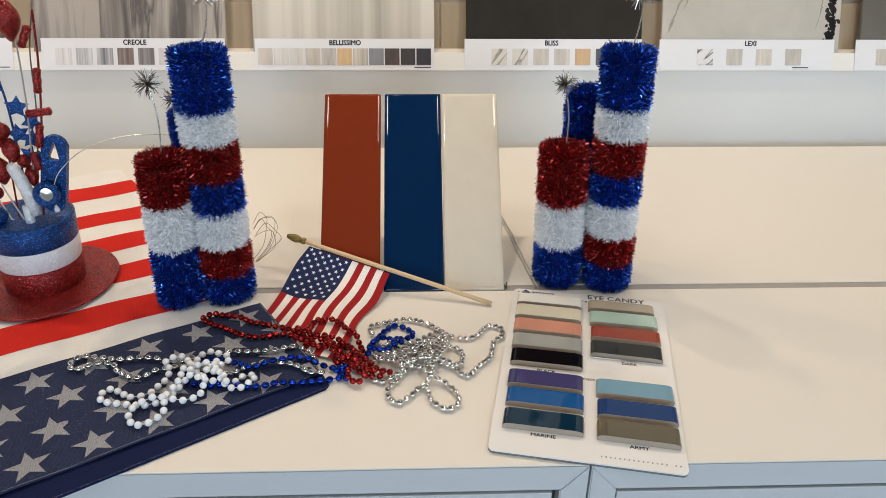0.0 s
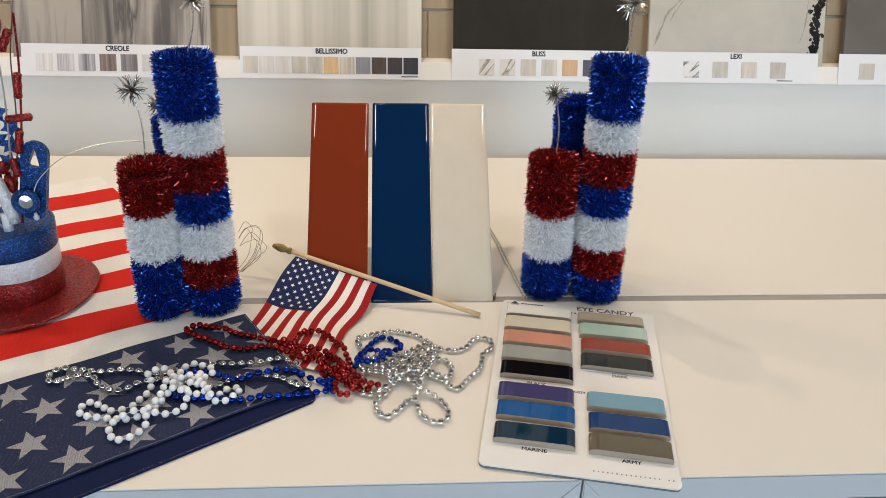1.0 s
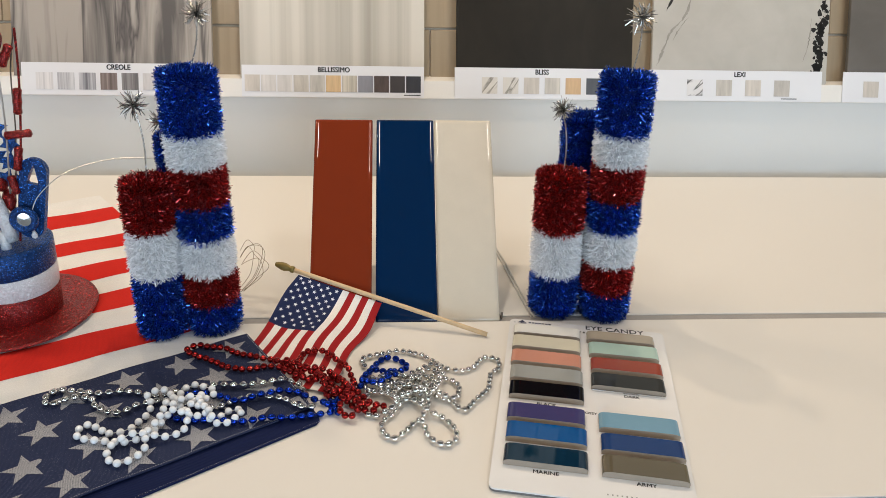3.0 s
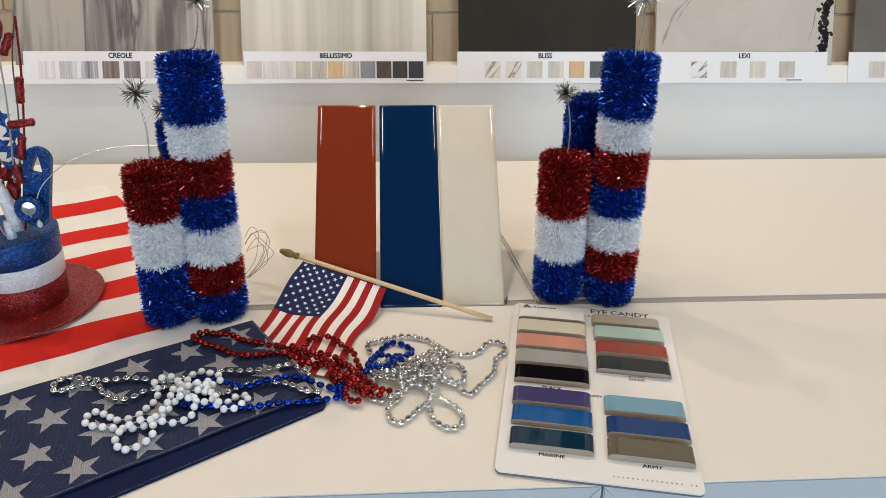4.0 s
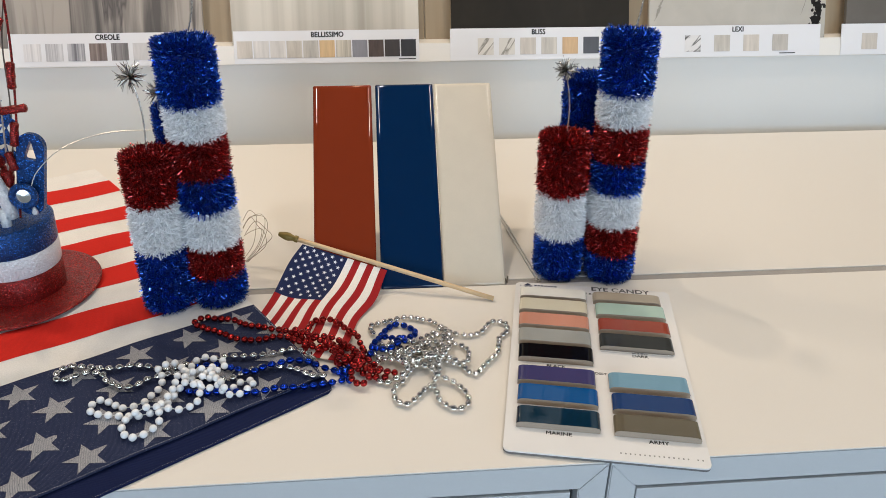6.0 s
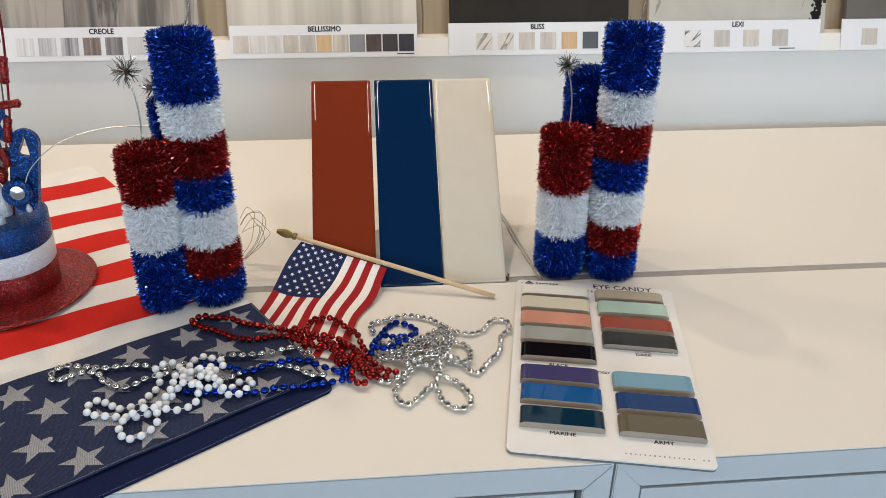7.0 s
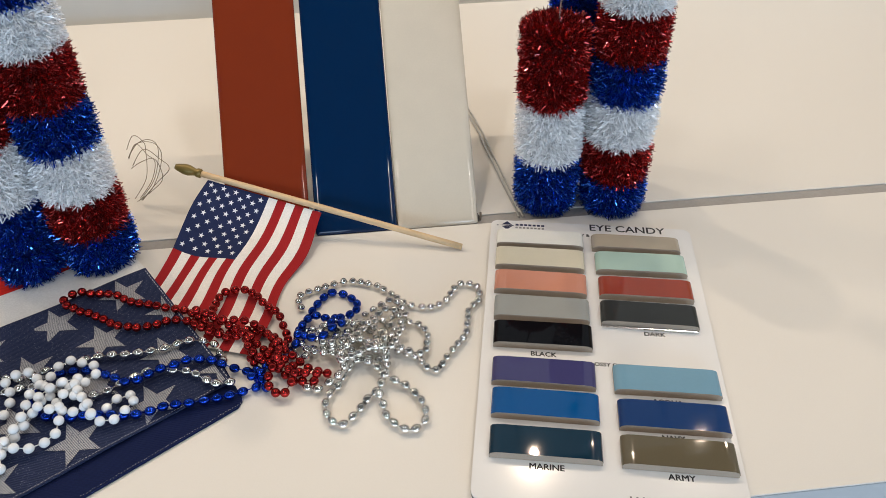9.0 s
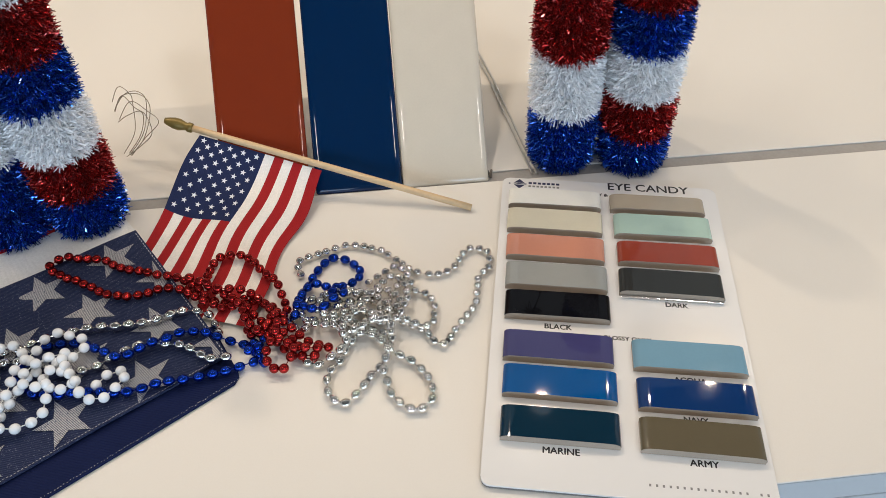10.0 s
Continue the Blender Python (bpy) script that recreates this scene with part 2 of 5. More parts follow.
M_STITCH = material("pale_stitching", (0.45, 0.46, 0.50), 0.8, grain=0.3)
M_FLAGRED = cloth("flag_red_polycotton", (0.34, 0.016, 0.018), None, 2500, 0.2)
M_FLAGWHITE = cloth("flag_white_polycotton", (0.84, 0.79, 0.73), None, 2500, 0.1)
M_FLAGBLUE = cloth("flag_blue_polycotton", (0.018, 0.026, 0.078), None, 2500, 0.25)
M_FLAGSTAR = material("flag_star_white", (0.78, 0.78, 0.80), 0.8, blotch=0.03)
M_GBLUE = glitter("blue_glitter", (0.006, 0.050, 0.200), 1150.0, 0.55, 0.75, 5.0)
M_GRED = glitter("red_glitter", (0.230, 0.014, 0.012), 1150.0, 0.5, 0.75, 4.5)
M_GWHITE = glitter("white_glitter", (0.72, 0.73, 0.75), 1000.0, 0.1, 0.92, 1.2, 0.9)
M_GAPSHADE = material("painted_gap_shade", (0.10, 0.095, 0.09), 0.7, grain=0.1)
M_METAL = material("white_track_metal", (0.7, 0.7, 0.7), 0.4, 0.2)


def glaze(name, colour, rough=0.03, spec=0.5):
    return material(name, colour, rough, spec=spec, blotch=0.06, blotch_scale=30, grain=0.03, grain_scale=600, coat=0.1)


# ---------------------------------------------------------------- shapes
def mesh_of(name, bm, mat, smooth=False):
    me = bpy.data.meshes.new(name)
    bm.to_mesh(me)
    bm.free()
    me.materials.append(mat)
    if smooth:
        me.shade_smooth()
    return me


def part(name, bm, mat, parent, label="", smooth=False, at=None):
    """Links a bmesh or a mesh as one object under its thing or part."""
    me = bm if isinstance(bm, bpy.types.Mesh) else mesh_of(name, bm, mat, smooth)
    ob = new(name, me)
    ob.parent = parent
    if at is not None:
        ob.matrix_basis = at
    return tagged(ob, label) if label else ob


def thing(name, m, label, category, group="", kind=""):
    ob = new(name)
    ob.empty_display_size = 0.02
    ob.matrix_basis = m
    return tagged(ob, label, category, group, kind)


def solid(name, bm, mat, label, category, kind="", smooth=False, group=""):
    return tagged(new(name, mesh_of(name, bm, mat, smooth)), label, category, group, kind)


def box(x0, x1, y0, y1, z0, z1, bevel=0.0, segments=2, bm=None):
    own = bmesh.new()
    bmesh.ops.create_cube(own, size=1)
    for v in own.verts:
        v.co = (x0 + (v.co.x + 0.5) * (x1 - x0), y0 + (v.co.y + 0.5) * (y1 - y0), z0 + (v.co.z + 0.5) * (z1 - z0))
    if bevel:
        bmesh.ops.bevel(own, geom=own.edges[:], offset=bevel, segments=segments, affect="EDGES", profile=0.5)
    return own


def prism(outline, z0, z1, bevel=0.0, segments=2):
    """An outline in x, y pulled up from z0 to z1; the top edge rounded."""
    bm = bmesh.new()
    low = [bm.verts.new((x, y, z0)) for x, y in outline]
    high = [bm.verts.new((x, y, z1)) for x, y in outline]
    n = len(outline)
    bm.faces.new(low[::-1])
    cap = bm.faces.new(high)
    for i in range(n):
        bm.faces.new((low[i], low[(i + 1) % n], high[(i + 1) % n], high[i]))
    if bevel:
        bmesh.ops.bevel(bm, geom=list(cap.edges), offset=bevel, segments=segments, affect="EDGES", profile=0.5)
    bmesh.ops.recalc_face_normals(bm, faces=bm.faces[:])
    return bm


def rounded(w, h, r, n=5):
    pts = []
    for cx, cy, a0 in ((w / 2 - r, h / 2 - r, 0), (-w / 2 + r, h / 2 - r, 90), (-w / 2 + r, -h / 2 + r, 180), (w / 2 - r, -h / 2 + r, 270)):
        for i in range(n + 1):
            a = radians(a0 + 90 * i / n)
            pts.append((cx + r * math.cos(a), cy + r * math.sin(a)))
    return pts


def star_outline(R, r, turn=90.0):
    return [((R if i % 2 == 0 else r) * math.cos(radians(turn + 36 * i)), (R if i % 2 == 0 else r) * math.sin(radians(turn + 36 * i))) for i in range(10)]


def lathe(profile, n=32, bm=None, close=True):
    """A profile of (radius, z) turned round the z axis."""
    bm = bm or bmesh.new()
    rings = [[bm.verts.new((r * math.cos(2 * math.pi * i / n), r * math.sin(2 * math.pi * i / n), z)) for i in range(n)] for r, z in profile]
    for a, b in zip(rings, rings[1:]):
        for i in range(n):
            bm.faces.new((a[i], a[(i + 1) % n], b[(i + 1) % n], b[i]))
    if close:
        bm.faces.new(rings[0][::-1])
        bm.faces.new(rings[-1])
    return bm


def tube(points, radius, n=6, bm=None):
    """A round rod along points; radius may be a list."""
    bm = bm or bmesh.new()
    pts = [Vector(p) for p in points]
    rings = []
    side = None
    for i, p in enumerate(pts):
        d = (pts[min(i + 1, len(pts) - 1)] - pts[max(i - 1, 0)]).normalized()
        if side is None:
            side = d.orthogonal().normalized()
        side = (side - d * side.dot(d)).normalized()
        up = d.cross(side)
        r = radius[i] if isinstance(radius, (list, tuple)) else radius
        rings.append([bm.verts.new(p + r * (side * math.cos(2 * math.pi * k / n) + up * math.sin(2 * math.pi * k / n))) for k in range(n)])
    for a, b in zip(rings, rings[1:]):
        for k in range(n):
            bm.faces.new((a[k], a[(k + 1) % n], b[(k + 1) % n], b[k]))
    bm.faces.new(rings[0][::-1])
    bm.faces.new(rings[-1])
    return bm


def spline(points, step):
    """Even steps along a smooth line through the points."""
    P = [Vector(p) for p in points]
    dense = []
    for i in range(len(P) - 1):
        a, b, c, d = P[max(i - 1, 0)], P[i], P[i + 1], P[min(i + 2, len(P) - 1)]
        for k in range(16):
            u = k / 16
            dense.append(0.5 * ((2 * b) + (c - a) * u + (2 * a - 5 * b + 4 * c - d) * u * u + (3 * b - a - 3 * c + d) * u ** 3))
    dense.append(P[-1])
    out, run = [dense[0]], 0.0
    for a, b in zip(dense, dense[1:]):
        l = (b - a).length
        while l > 0 and run + l >= step:
            a = a + (b - a) * ((step - run) / l)
            out.append(a.copy())
            l, run = (b - a).length, 0.0
        run += l
    return out


def lettering(body, size, m, mat, parent, squeeze=1.0, bold=0.0):
    cu = bpy.data.curves.new("lettering", "FONT")
    cu.body, cu.size, cu.align_x, cu.align_y = body, size, "CENTER", "CENTER"
    cu.resolution_u = 3
    tmp = bpy.data.objects.new("lettering_curve", cu)
    scene.collection.objects.link(tmp)
    me = bpy.data.meshes.new_from_object(tmp.evaluated_get(bpy.context.evaluated_depsgraph_get()))
    bpy.data.objects.remove(tmp)
    for v in me.vertices:
        v.co.x *= squeeze
    if bold:
        bm = bmesh.new()
        for k, (dx, dy) in enumerate(((-1, 0.4), (1, -0.4), (0, 0.8), (0, -0.8))):
            me.transform(Matrix.Translation((dx * bold, dy * bold, -k * 0.00003)))
            bm.from_mesh(me)
            me.transform(Matrix.Translation((-dx * bold, -dy * bold, k * 0.00003)))
        bm.to_mesh(me)
        bm.free()
    me.materials.clear()
    me.materials.append(mat)
    ob = new("lettering", me)
    ob.parent, ob.matrix_basis = parent, m
    return ob


# ---------------------------------------------------------------- the room
TOP = 0.900
FRONT, SEAM, BACK, WALL = 0.757, 1.0682, 1.566, 1.6066
X0, X1, Y0, Y1 = -3.2, 3.2, -3.5, 1.96
LEAN = 20.0

solid("floor", box(X0 - 0.2, X1 + 0.2, Y0 - 0.2, Y1 + 0.2, -0.1, 0), M_FLOOR, "dark stone-look showroom floor", "floor", "structure")
solid("ceiling", box(X0 - 0.2, X1 + 0.2, Y0 - 0.2, Y1 + 0.2, CEILING, CEILING + 0.1), M_CEIL, "grey painted showroom ceiling", "ceiling", "structure")
solid("wall_west", box(X0 - 0.2, X0, Y0 - 0.2, Y1 + 0.2, 0, CEILING), M_ROOM, "plain white painted wall", "wall", "structure")
solid("wall_east", box(X1, X1 + 0.2, Y0 - 0.2, Y1 + 0.2, 0, CEILING), M_ROOM, "plain white painted wall", "wall", "structure")
# display wall: painted below the ledge, painted again above, with a tan tiled panel that leans back between the two
wall_n = tagged(new("wall_north"), "display wall, pale grey paint below and above a leaning panel", "wall", kind="structure")
part("painted_band", box(X0, X1, WALL, Y1 + 0.2, 0, 1.033), M_WALL, wall_n, "pale grey painted lower wall")
part("upper_wall", box(X0, X1, Y1, Y1 + 0.2, 1.033, CEILING), M_ROOM, wall_n, "white painted upper wall")
panel_ = tagged(new("wall_panel_tiled"), "tan tiled panel that leans back above the ledge", "wall", kind="structure")
panel_.matrix_basis = pose(0, 1.649, 1.058, -LEAN)
part("grout_bed", box(X0 + 0.002, X1 - 0.002, 0.0, 0.030, 0.0, 0.78), M_GROUT, panel_)
tile_mesh = mesh_of("wall_tile", box(-0.149, 0.149, -0.006, 0.0, -0.148, 0.148, 0.0012, 1), M_TAN)
for row in range(0, 2):
    for col in range(-6, 7):
        o_ = part("wall_tile", tile_mesh, M_TAN, panel_)
        o_.matrix_basis = pose(0.02 + col * 0.30 + (0.15 if row % 2 else 0), 0.0, 0.240 + row * 0.30)
low_tile = mesh_of("wall_tile", box(-0.149, 0.149, -0.006, 0.0, 0.002, 0.088, 0.0012, 1), M_TAN)
for col in range(-6, 7):
    part("wall_tile", low_tile, M_TAN, panel_, at=pose(0.17 + col * 0.30, 0.0, 0.0))
# wall behind the camera, with two window openings
ws = tagged(new("wall_south"), "white wall with two large shop windows", "wall", kind="structure")
part("wall_panel", box(X0, X1, Y0 - 0.2, Y0, 0, 0.6), M_ROOM, ws)
part("wall_panel", box(X0, X1, Y0 - 0.2, Y0, 2.5, CEILING), M_ROOM, ws)
for a_, b_ in ((X0, -2.55), (-0.35, 0.35), (2.55, X1)):
    part("wall_panel", box(a_, b_, Y0 - 0.2, Y0, 0.6, 2.5), M_ROOM, ws)
for k_, wx in enumerate((-1.45, 1.45)):
    wd = tagged(new("window_%d" % (k_ + 1)), "large shop window with a white frame", "window", kind="structure")
    for a_, b_, c_, d_ in ((-1.1, -1.04, 0.6, 2.5), (1.04, 1.1, 0.6, 2.5), (-1.04, 1.04, 0.6, 0.66), (-1.04, 1.04, 2.44, 2.5)):
        part("window_frame", box(wx + a_, wx + b_, Y0 - 0.14, Y0 - 0.06, c_, d_, 0.004), M_CAB, wd)
    pane_ = part("pane", box(wx - 1.04, wx + 1.04, Y0 - 0.104, Y0 - 0.098, 0.66, 2.44), glass("window_glass"), wd)
    pane_.visible_shadow = False
solid("ground", box(-60, 60, -80, Y0 - 0.25, -0.25, -0.15), material("asphalt", (0.05, 0.05, 0.052), 0.9, grain=0.3, blotch=0.2), "grey asphalt outside the windows", "ground", "structure")

# arm lamps on the display wall
glow = lamp_glow("lamp_bulb", WARM, 90)
arm_lamp = thing("arm_lamp", pose(SPOTS[0], LAMP_Y, LAMP_Z), "small white arm lamp on the display wall", "wall lamp", "arm lamps")
part("wall_plate", box(-0.03, 0.03, Y1 - LAMP_Y - 0.0075, Y1 - LAMP_Y, 0.06, 0.16, 0.002), M_METAL, arm_lamp)
part("arm", tube(spline([(0, Y1 - LAMP_Y - 0.006, 0.11), (0, 0.24, 0.14), (0, 0.08, 0.13), (0, 0.02, 0.09), (0, 0, 0.04)], 0.01), 0.005, 8), M_METAL, arm_lamp, smooth=True)
head_ = part("lamp_head", lathe([(0.009, -0.006), (0.030, -0.006), (0.030, 0.02), (0.016, 0.045), (0.004, 0.048)], 20), M_METAL, arm_lamp, smooth=True)
part("bulb", lathe([(0.0055, -0.0050), (0.004, -0.003)], 16), glow, head_)
for sx_ in SPOTS[1:]:
    copy_thing(arm_lamp, pose(sx_, LAMP_Y, LAMP_Z))
for dx_, dy_ in DOWN:
    dl_ = thing("ceiling_light", pose(dx_, dy_, CEILING), "narrow white panel light set in the ceiling", "ceiling lamp", "ceiling panel lights")
    for sy_ in (-1, 1):
        part("frame_rail", box(-0.046, 0.046, sy_ * 0.180 - 0.006, sy_ * 0.180 + 0.006, -0.009, 0.0, 0.001), M_METAL, dl_)
        part("frame_rail", box(sy_ * 0.040 - 0.006, sy_ * 0.040 + 0.006, -0.174, 0.174, -0.009, 0.0, 0.001), M_METAL, dl_)
    part("diffuser", box(-0.034, 0.034, -0.174, 0.174, -0.006, -0.001), lamp_glow("panel_diffuser", (1.0, 0.90, 0.78), 6), dl_, "milky diffuser")

# ---------------------------------------------------------------- cabinets and worktops
def cabinet(x0, x1, gap_side):
    m_ = thing("cabinet", pose(0, 0, 0), "pale grey lacquered base cabinet with a mitred front frame", "cabinet", "base cabinets")
    part("body", box(x0 + 0.001, x1 - 0.001, FRONT + 0.018, SEAM - 0.0070, 0.0, 0.8982), M_CAB, m_)
    d, r = 0.026, 0.0307
    zt, zb = 0.8984, 0.06
    f0, f1 = FRONT, FRONT + 0.017

    def bar(points):
        bm = bmesh.new()
        a = [bm.verts.new((x, f0, z)) for x, z in points]
        b = [bm.verts.new((x, f1, z)) for x, z in points]
        bm.faces.new(a)
        bm.faces.new(b[::-1])
        for i in range(4):
            bm.faces.new((a[i], b[i], b[(i + 1) % 4], a[(i + 1) % 4]))
        bmesh.ops.recalc_face_normals(bm, faces=bm.faces[:])
        bmesh.ops.bevel(bm, geom=bm.edges[:], offset=0.0011, segments=2, affect="EDGES")
        return bm

    part("rail", bar([(x0, zt), (x1, zt), (x1 - d, zt - r), (x0 + d, zt - r)]), M_CAB, m_)
    part("rail", bar([(x0, zb), (x0 + d, zb + r), (x1 - d, zb + r), (x1, zb)]), M_CAB, m_)
    part("stile", bar([(x0, zt), (x0 + d, zt - r), (x0 + d, zb + r), (x0, zb)]), M_CAB, m_)
    part("stile", bar([(x1, zt), (x1, zb), (x1 - d, zb + r), (x1 - d, zt - r)]), M_CAB, m_)
    # dark sheet behind the door: the shade in its gaps, put in as colour
    part("recess", box(x0 + d, x1 - d, FRONT + 0.0172, FRONT + 0.0178, zb + r, zt - r), M_GAPSHADE, m_)
    l, rr = (0.0015, 0.0065) if gap_side else (0.0015, 0.003)
    part("door", box(x0 + d + l, x1 - d - rr, FRONT + 0.0014, FRONT + 0.0160, zb + r + 0.002, zt - r - 0.0048, 0.0008), M_CAB, m_, "flat pale grey cabinet door")
    part("plinth", box(x0 + 0.01, x1 - 0.01, FRONT + 0.05, FRONT + 0.0655, 0.0, 0.06), M_CAB, m_)
    return m_


cabinet(-1.12, 0.1305, True)
cabinet(0.1325, 1.40, False)
solid("front_worktop", box(-1.12, 1.40, FRONT - 0.0002, SEAM - 0.0067, 0.8985, TOP, 0.0005), M_TOP, "off-white laminate worktop of the front cabinets", "worktop", "structure")
bc = thing("back_cabinet", pose(0, 0, 0), "pale grey lacquered cabinet run along the wall", "cabinet")
part("body", box(-1.5, 1.8, SEAM + 0.0070, BACK - 0.004, 0, 0.8982), M_CAB, bc)
solid("back_worktop", box(-1.5, 1.8, SEAM + 0.0067, BACK, 0.8985, TOP, 0.0005), M_TOP, "off-white laminate worktop along the wall", "worktop", "structure")
solid("joint_strip", box(-1.12, 1.40, SEAM - 0.0065, SEAM + 0.0065, 0.86, 0.8988, 0.0003, 1), M_FILL, "grey joint between the two worktops", "trim", "structure")
# added reflector: throws light back out of the gap at the wall's foot
solid("wall_gap_strip", box(-1.5, 1.8, BACK - 0.003, WALL - 0.0005, 0.84, 0.8760, 0.0006), M_LEDGE, "white strip added in the gap behind the worktop to bounce light", "trim", "structure")
bm_ = bmesh.new()
slope_ = math.tan(radians(LEAN))
ends_ = [[bm_.verts.new((x, y, z)) for y, z in ((1.603, 1.034), (1.6655, 1.034), (1.6655, 1.064), (1.603 + 0.030 * slope_, 1.064))] for x in (-1.9, 1.9)]
bm_.faces.new(ends_[0])
bm_.faces.new(ends_[1][::-1])
for k_ in range(4):
    bm_.faces.new((ends_[0][k_], ends_[1][k_], ends_[1][(k_ + 1) % 4], ends_[0][(k_ + 1) % 4]))
bmesh.ops.recalc_face_normals(bm_, faces=bm_.faces[:])
bmesh.ops.bevel(bm_, geom=bm_.edges[:], offset=0.0008, segments=2, affect="EDGES")
solid("wall_ledge", bm_, M_LEDGE, "white ledge with a sloping front that carries the slabs", "ledge", "structure")


# ---------------------------------------------------------------- slabs and name cards on the ledge
def slab(x0, x1, mat, label):
    t_ = thing("sample_slab", pose((x0 + x1) / 2, 1.6165, 1.0645, -LEAN), label, "stone slab", "sample slabs")
    w = (x1 - x0) / 2
    part("panel", box(-w, w, 0, 0.009, 0, 0.64, 0.0008, 1), mat, t_)
    return t_


CREOLE = stone("grey_linear_marble", lin(166, 159, 151), lin(90, 86, 84), (10, 10, 0.7), 0.3, (0.43, 0.55), 1.1, (5, 0.022, 0.9, (0.6, 0.6, 4), (0, 0.05, 0), lin(88, 83, 82)))
BELLIS = stone("beige_linear_marble", lin(207, 201, 190), lin(142, 136, 124), (9, 9, 0.07), 0.22, (0.32, 0.56), 0.3)
BLISS = stone("charcoal_slate", lin(50, 46, 40), lin(37, 34, 30), (5, 5, 3), 0.33, (0.3, 0.7), 1.0)
LEXI = stone("white_calacatta_marble", lin(193, 189, 181), lin(174, 170, 162), (5, 5, 5), 0.1, (0.25, 0.7), 0.8)
BLISS.node_tree.nodes["Principled BSDF"].inputs["Specular IOR Level"].default_value = 0.15
GREYS = stone("mid_grey_stone", lin(108, 103, 98), lin(95, 91, 86), (4, 4, 4), 0.25)

slab(-1.10, -0.757, GREYS, "mid grey stone slab on the ledge")
slab(-0.703, -0.364, CREOLE, "grey linear-veined marble slab on the ledge")
slab(-0.316, 0.0085, BELLIS, "beige linear-veined marble slab on the ledge")
slab(0.066, 0.387, BLISS, "charcoal slate slab on the ledge")
lx = slab(0.424, 0.755, LEXI, "white marble slab with dark veins on the ledge")
slab(0.795, 1.12, GREYS, "mid grey stone slab on the ledge")
# the dark broken vein at the marble slab's edge
rv = random.Random(5)
M_VEIN = material("black_vein_mineral", lin(48, 46, 44), 0.25, blotch=0.4, blotch_scale=120)
M_SOFTVEIN = material("grey_vein_mineral", lin(150, 146, 139), 0.15, blotch=0.35, blotch_scale=60, grain=0.2)
bm_ = bmesh.new()
for k_ in range(330):
    zz = 0.022 + 0.30 * rv.random() ** 1.5
    cx_ = 0.152 - 0.016 * max(0, 1 - zz / 0.10) ** 1.4 + rv.gauss(0, 0.0042) + 0.004 * math.sin(55 * zz)
    rad_ = 0.0006 + 0.0060 * rv.random() ** 2.0
    ring_ = [bm_.verts.new((min(cx_ + rad_ * rv.uniform(0.4, 1.3) * math.cos(a * 0.898), 0.1650), -0.0003, zz + rad_ * rv.uniform(0.5, 1.6) * math.sin(a * 0.898))) for a in range(7)]
    bm_.faces.new(ring_)
part("dark_vein", bm_, M_VEIN, lx, "dark broken mineral vein")


def soft_vein(points, wide, mat):
    """A thin wandering streak that swells and thins out along its way."""
    bm = bmesh.new()
    line = spline([(x, 0, z) for x, z in points], 0.003)
    rows = []
    for i, p in enumerate(line):
        k = wide * (0.25 + abs(math.sin(0.21 * i + 40 * points[0][0]))) * min(1, i / 6, (len(line) - 1 - i) / 6) + 0.0001
        x = p.x + rv.gauss(0, 0.0006)
        rows.append((bm.verts.new((max(x - k, -0.1650), -0.0003, p.z)), bm.verts.new((x + k * rv.uniform(0.6, 1.2), -0.0003, p.z))))
    for (a, b), (c, d) in zip(rows, rows[1:]):
        bm.faces.new((a, b, d, c))
    part("grey_vein", bm, mat, lx, "soft grey vein")


soft_vein([(-0.157, 0.030), (-0.150, 0.046), (-0.133, 0.089), (-0.106, 0.121), (-0.091, 0.166), (-0.050, 0.24), (-0.020, 0.36)], 0.0022, M_SOFTVEIN)
soft_vein([(-0.128, 0.075), (-0.118, 0.095), (-0.100, 0.118)], 0.0013, M_SOFTVEIN)
soft_vein([(-0.141, 0.128), (-0.133, 0.146), (-0.118, 0.166), (-0.108, 0.21), (-0.085, 0.26)], 0.0026, M_VEIN)
soft_vein([(0.118, 0.040), (0.128, 0.075), (0.131, 0.120)], 0.0010, M_SOFTVEIN)


def name_card(x0, x1, word, chips, label, word_at=None, bar_at=None):
    """A white card on the ledge's front with the name and a row of printed chips: (x, width, material)."""
    cx, w = (x0 + x1) / 2, (x1 - x0) / 2
    c = thing("name_card", pose(cx, 1.6028, 1.0352, -LEAN), label, "name card", "name cards")
    part("card", box(-w, w, -0.0012, 0, 0, 0.0550), M_CARD, c)
    if word:
        lettering(word, 0.0125, pose((word_at if word_at is not None else cx) - cx, -0.0016, 0.0475, 90), M_INK, c, 0.90, 0.00045)
    for x, cw, mat in chips:
        part("printed_chip", box(x - cx, x - cx + cw, -0.0019, -0.0013, 0.009, 0.038), mat, c)
    if bar_at is not None:
        part("fine_print", box(bar_at - cx, bar_at - cx + 0.030, -0.0016, -0.0013, 0.0040, 0.0055), M_INK, c)
    return c


def chip(name, rgb, dark=None):
    return stone(name, lin(*rgb), lin(*(dark or tuple(c * 0.86 for c in rgb))), (60, 60, 8), 0.4)


def lined(name, a, b):
    return stone(name, lin(*a), lin(*b), (150, 150, 2), 0.4, (0.38, 0.6))


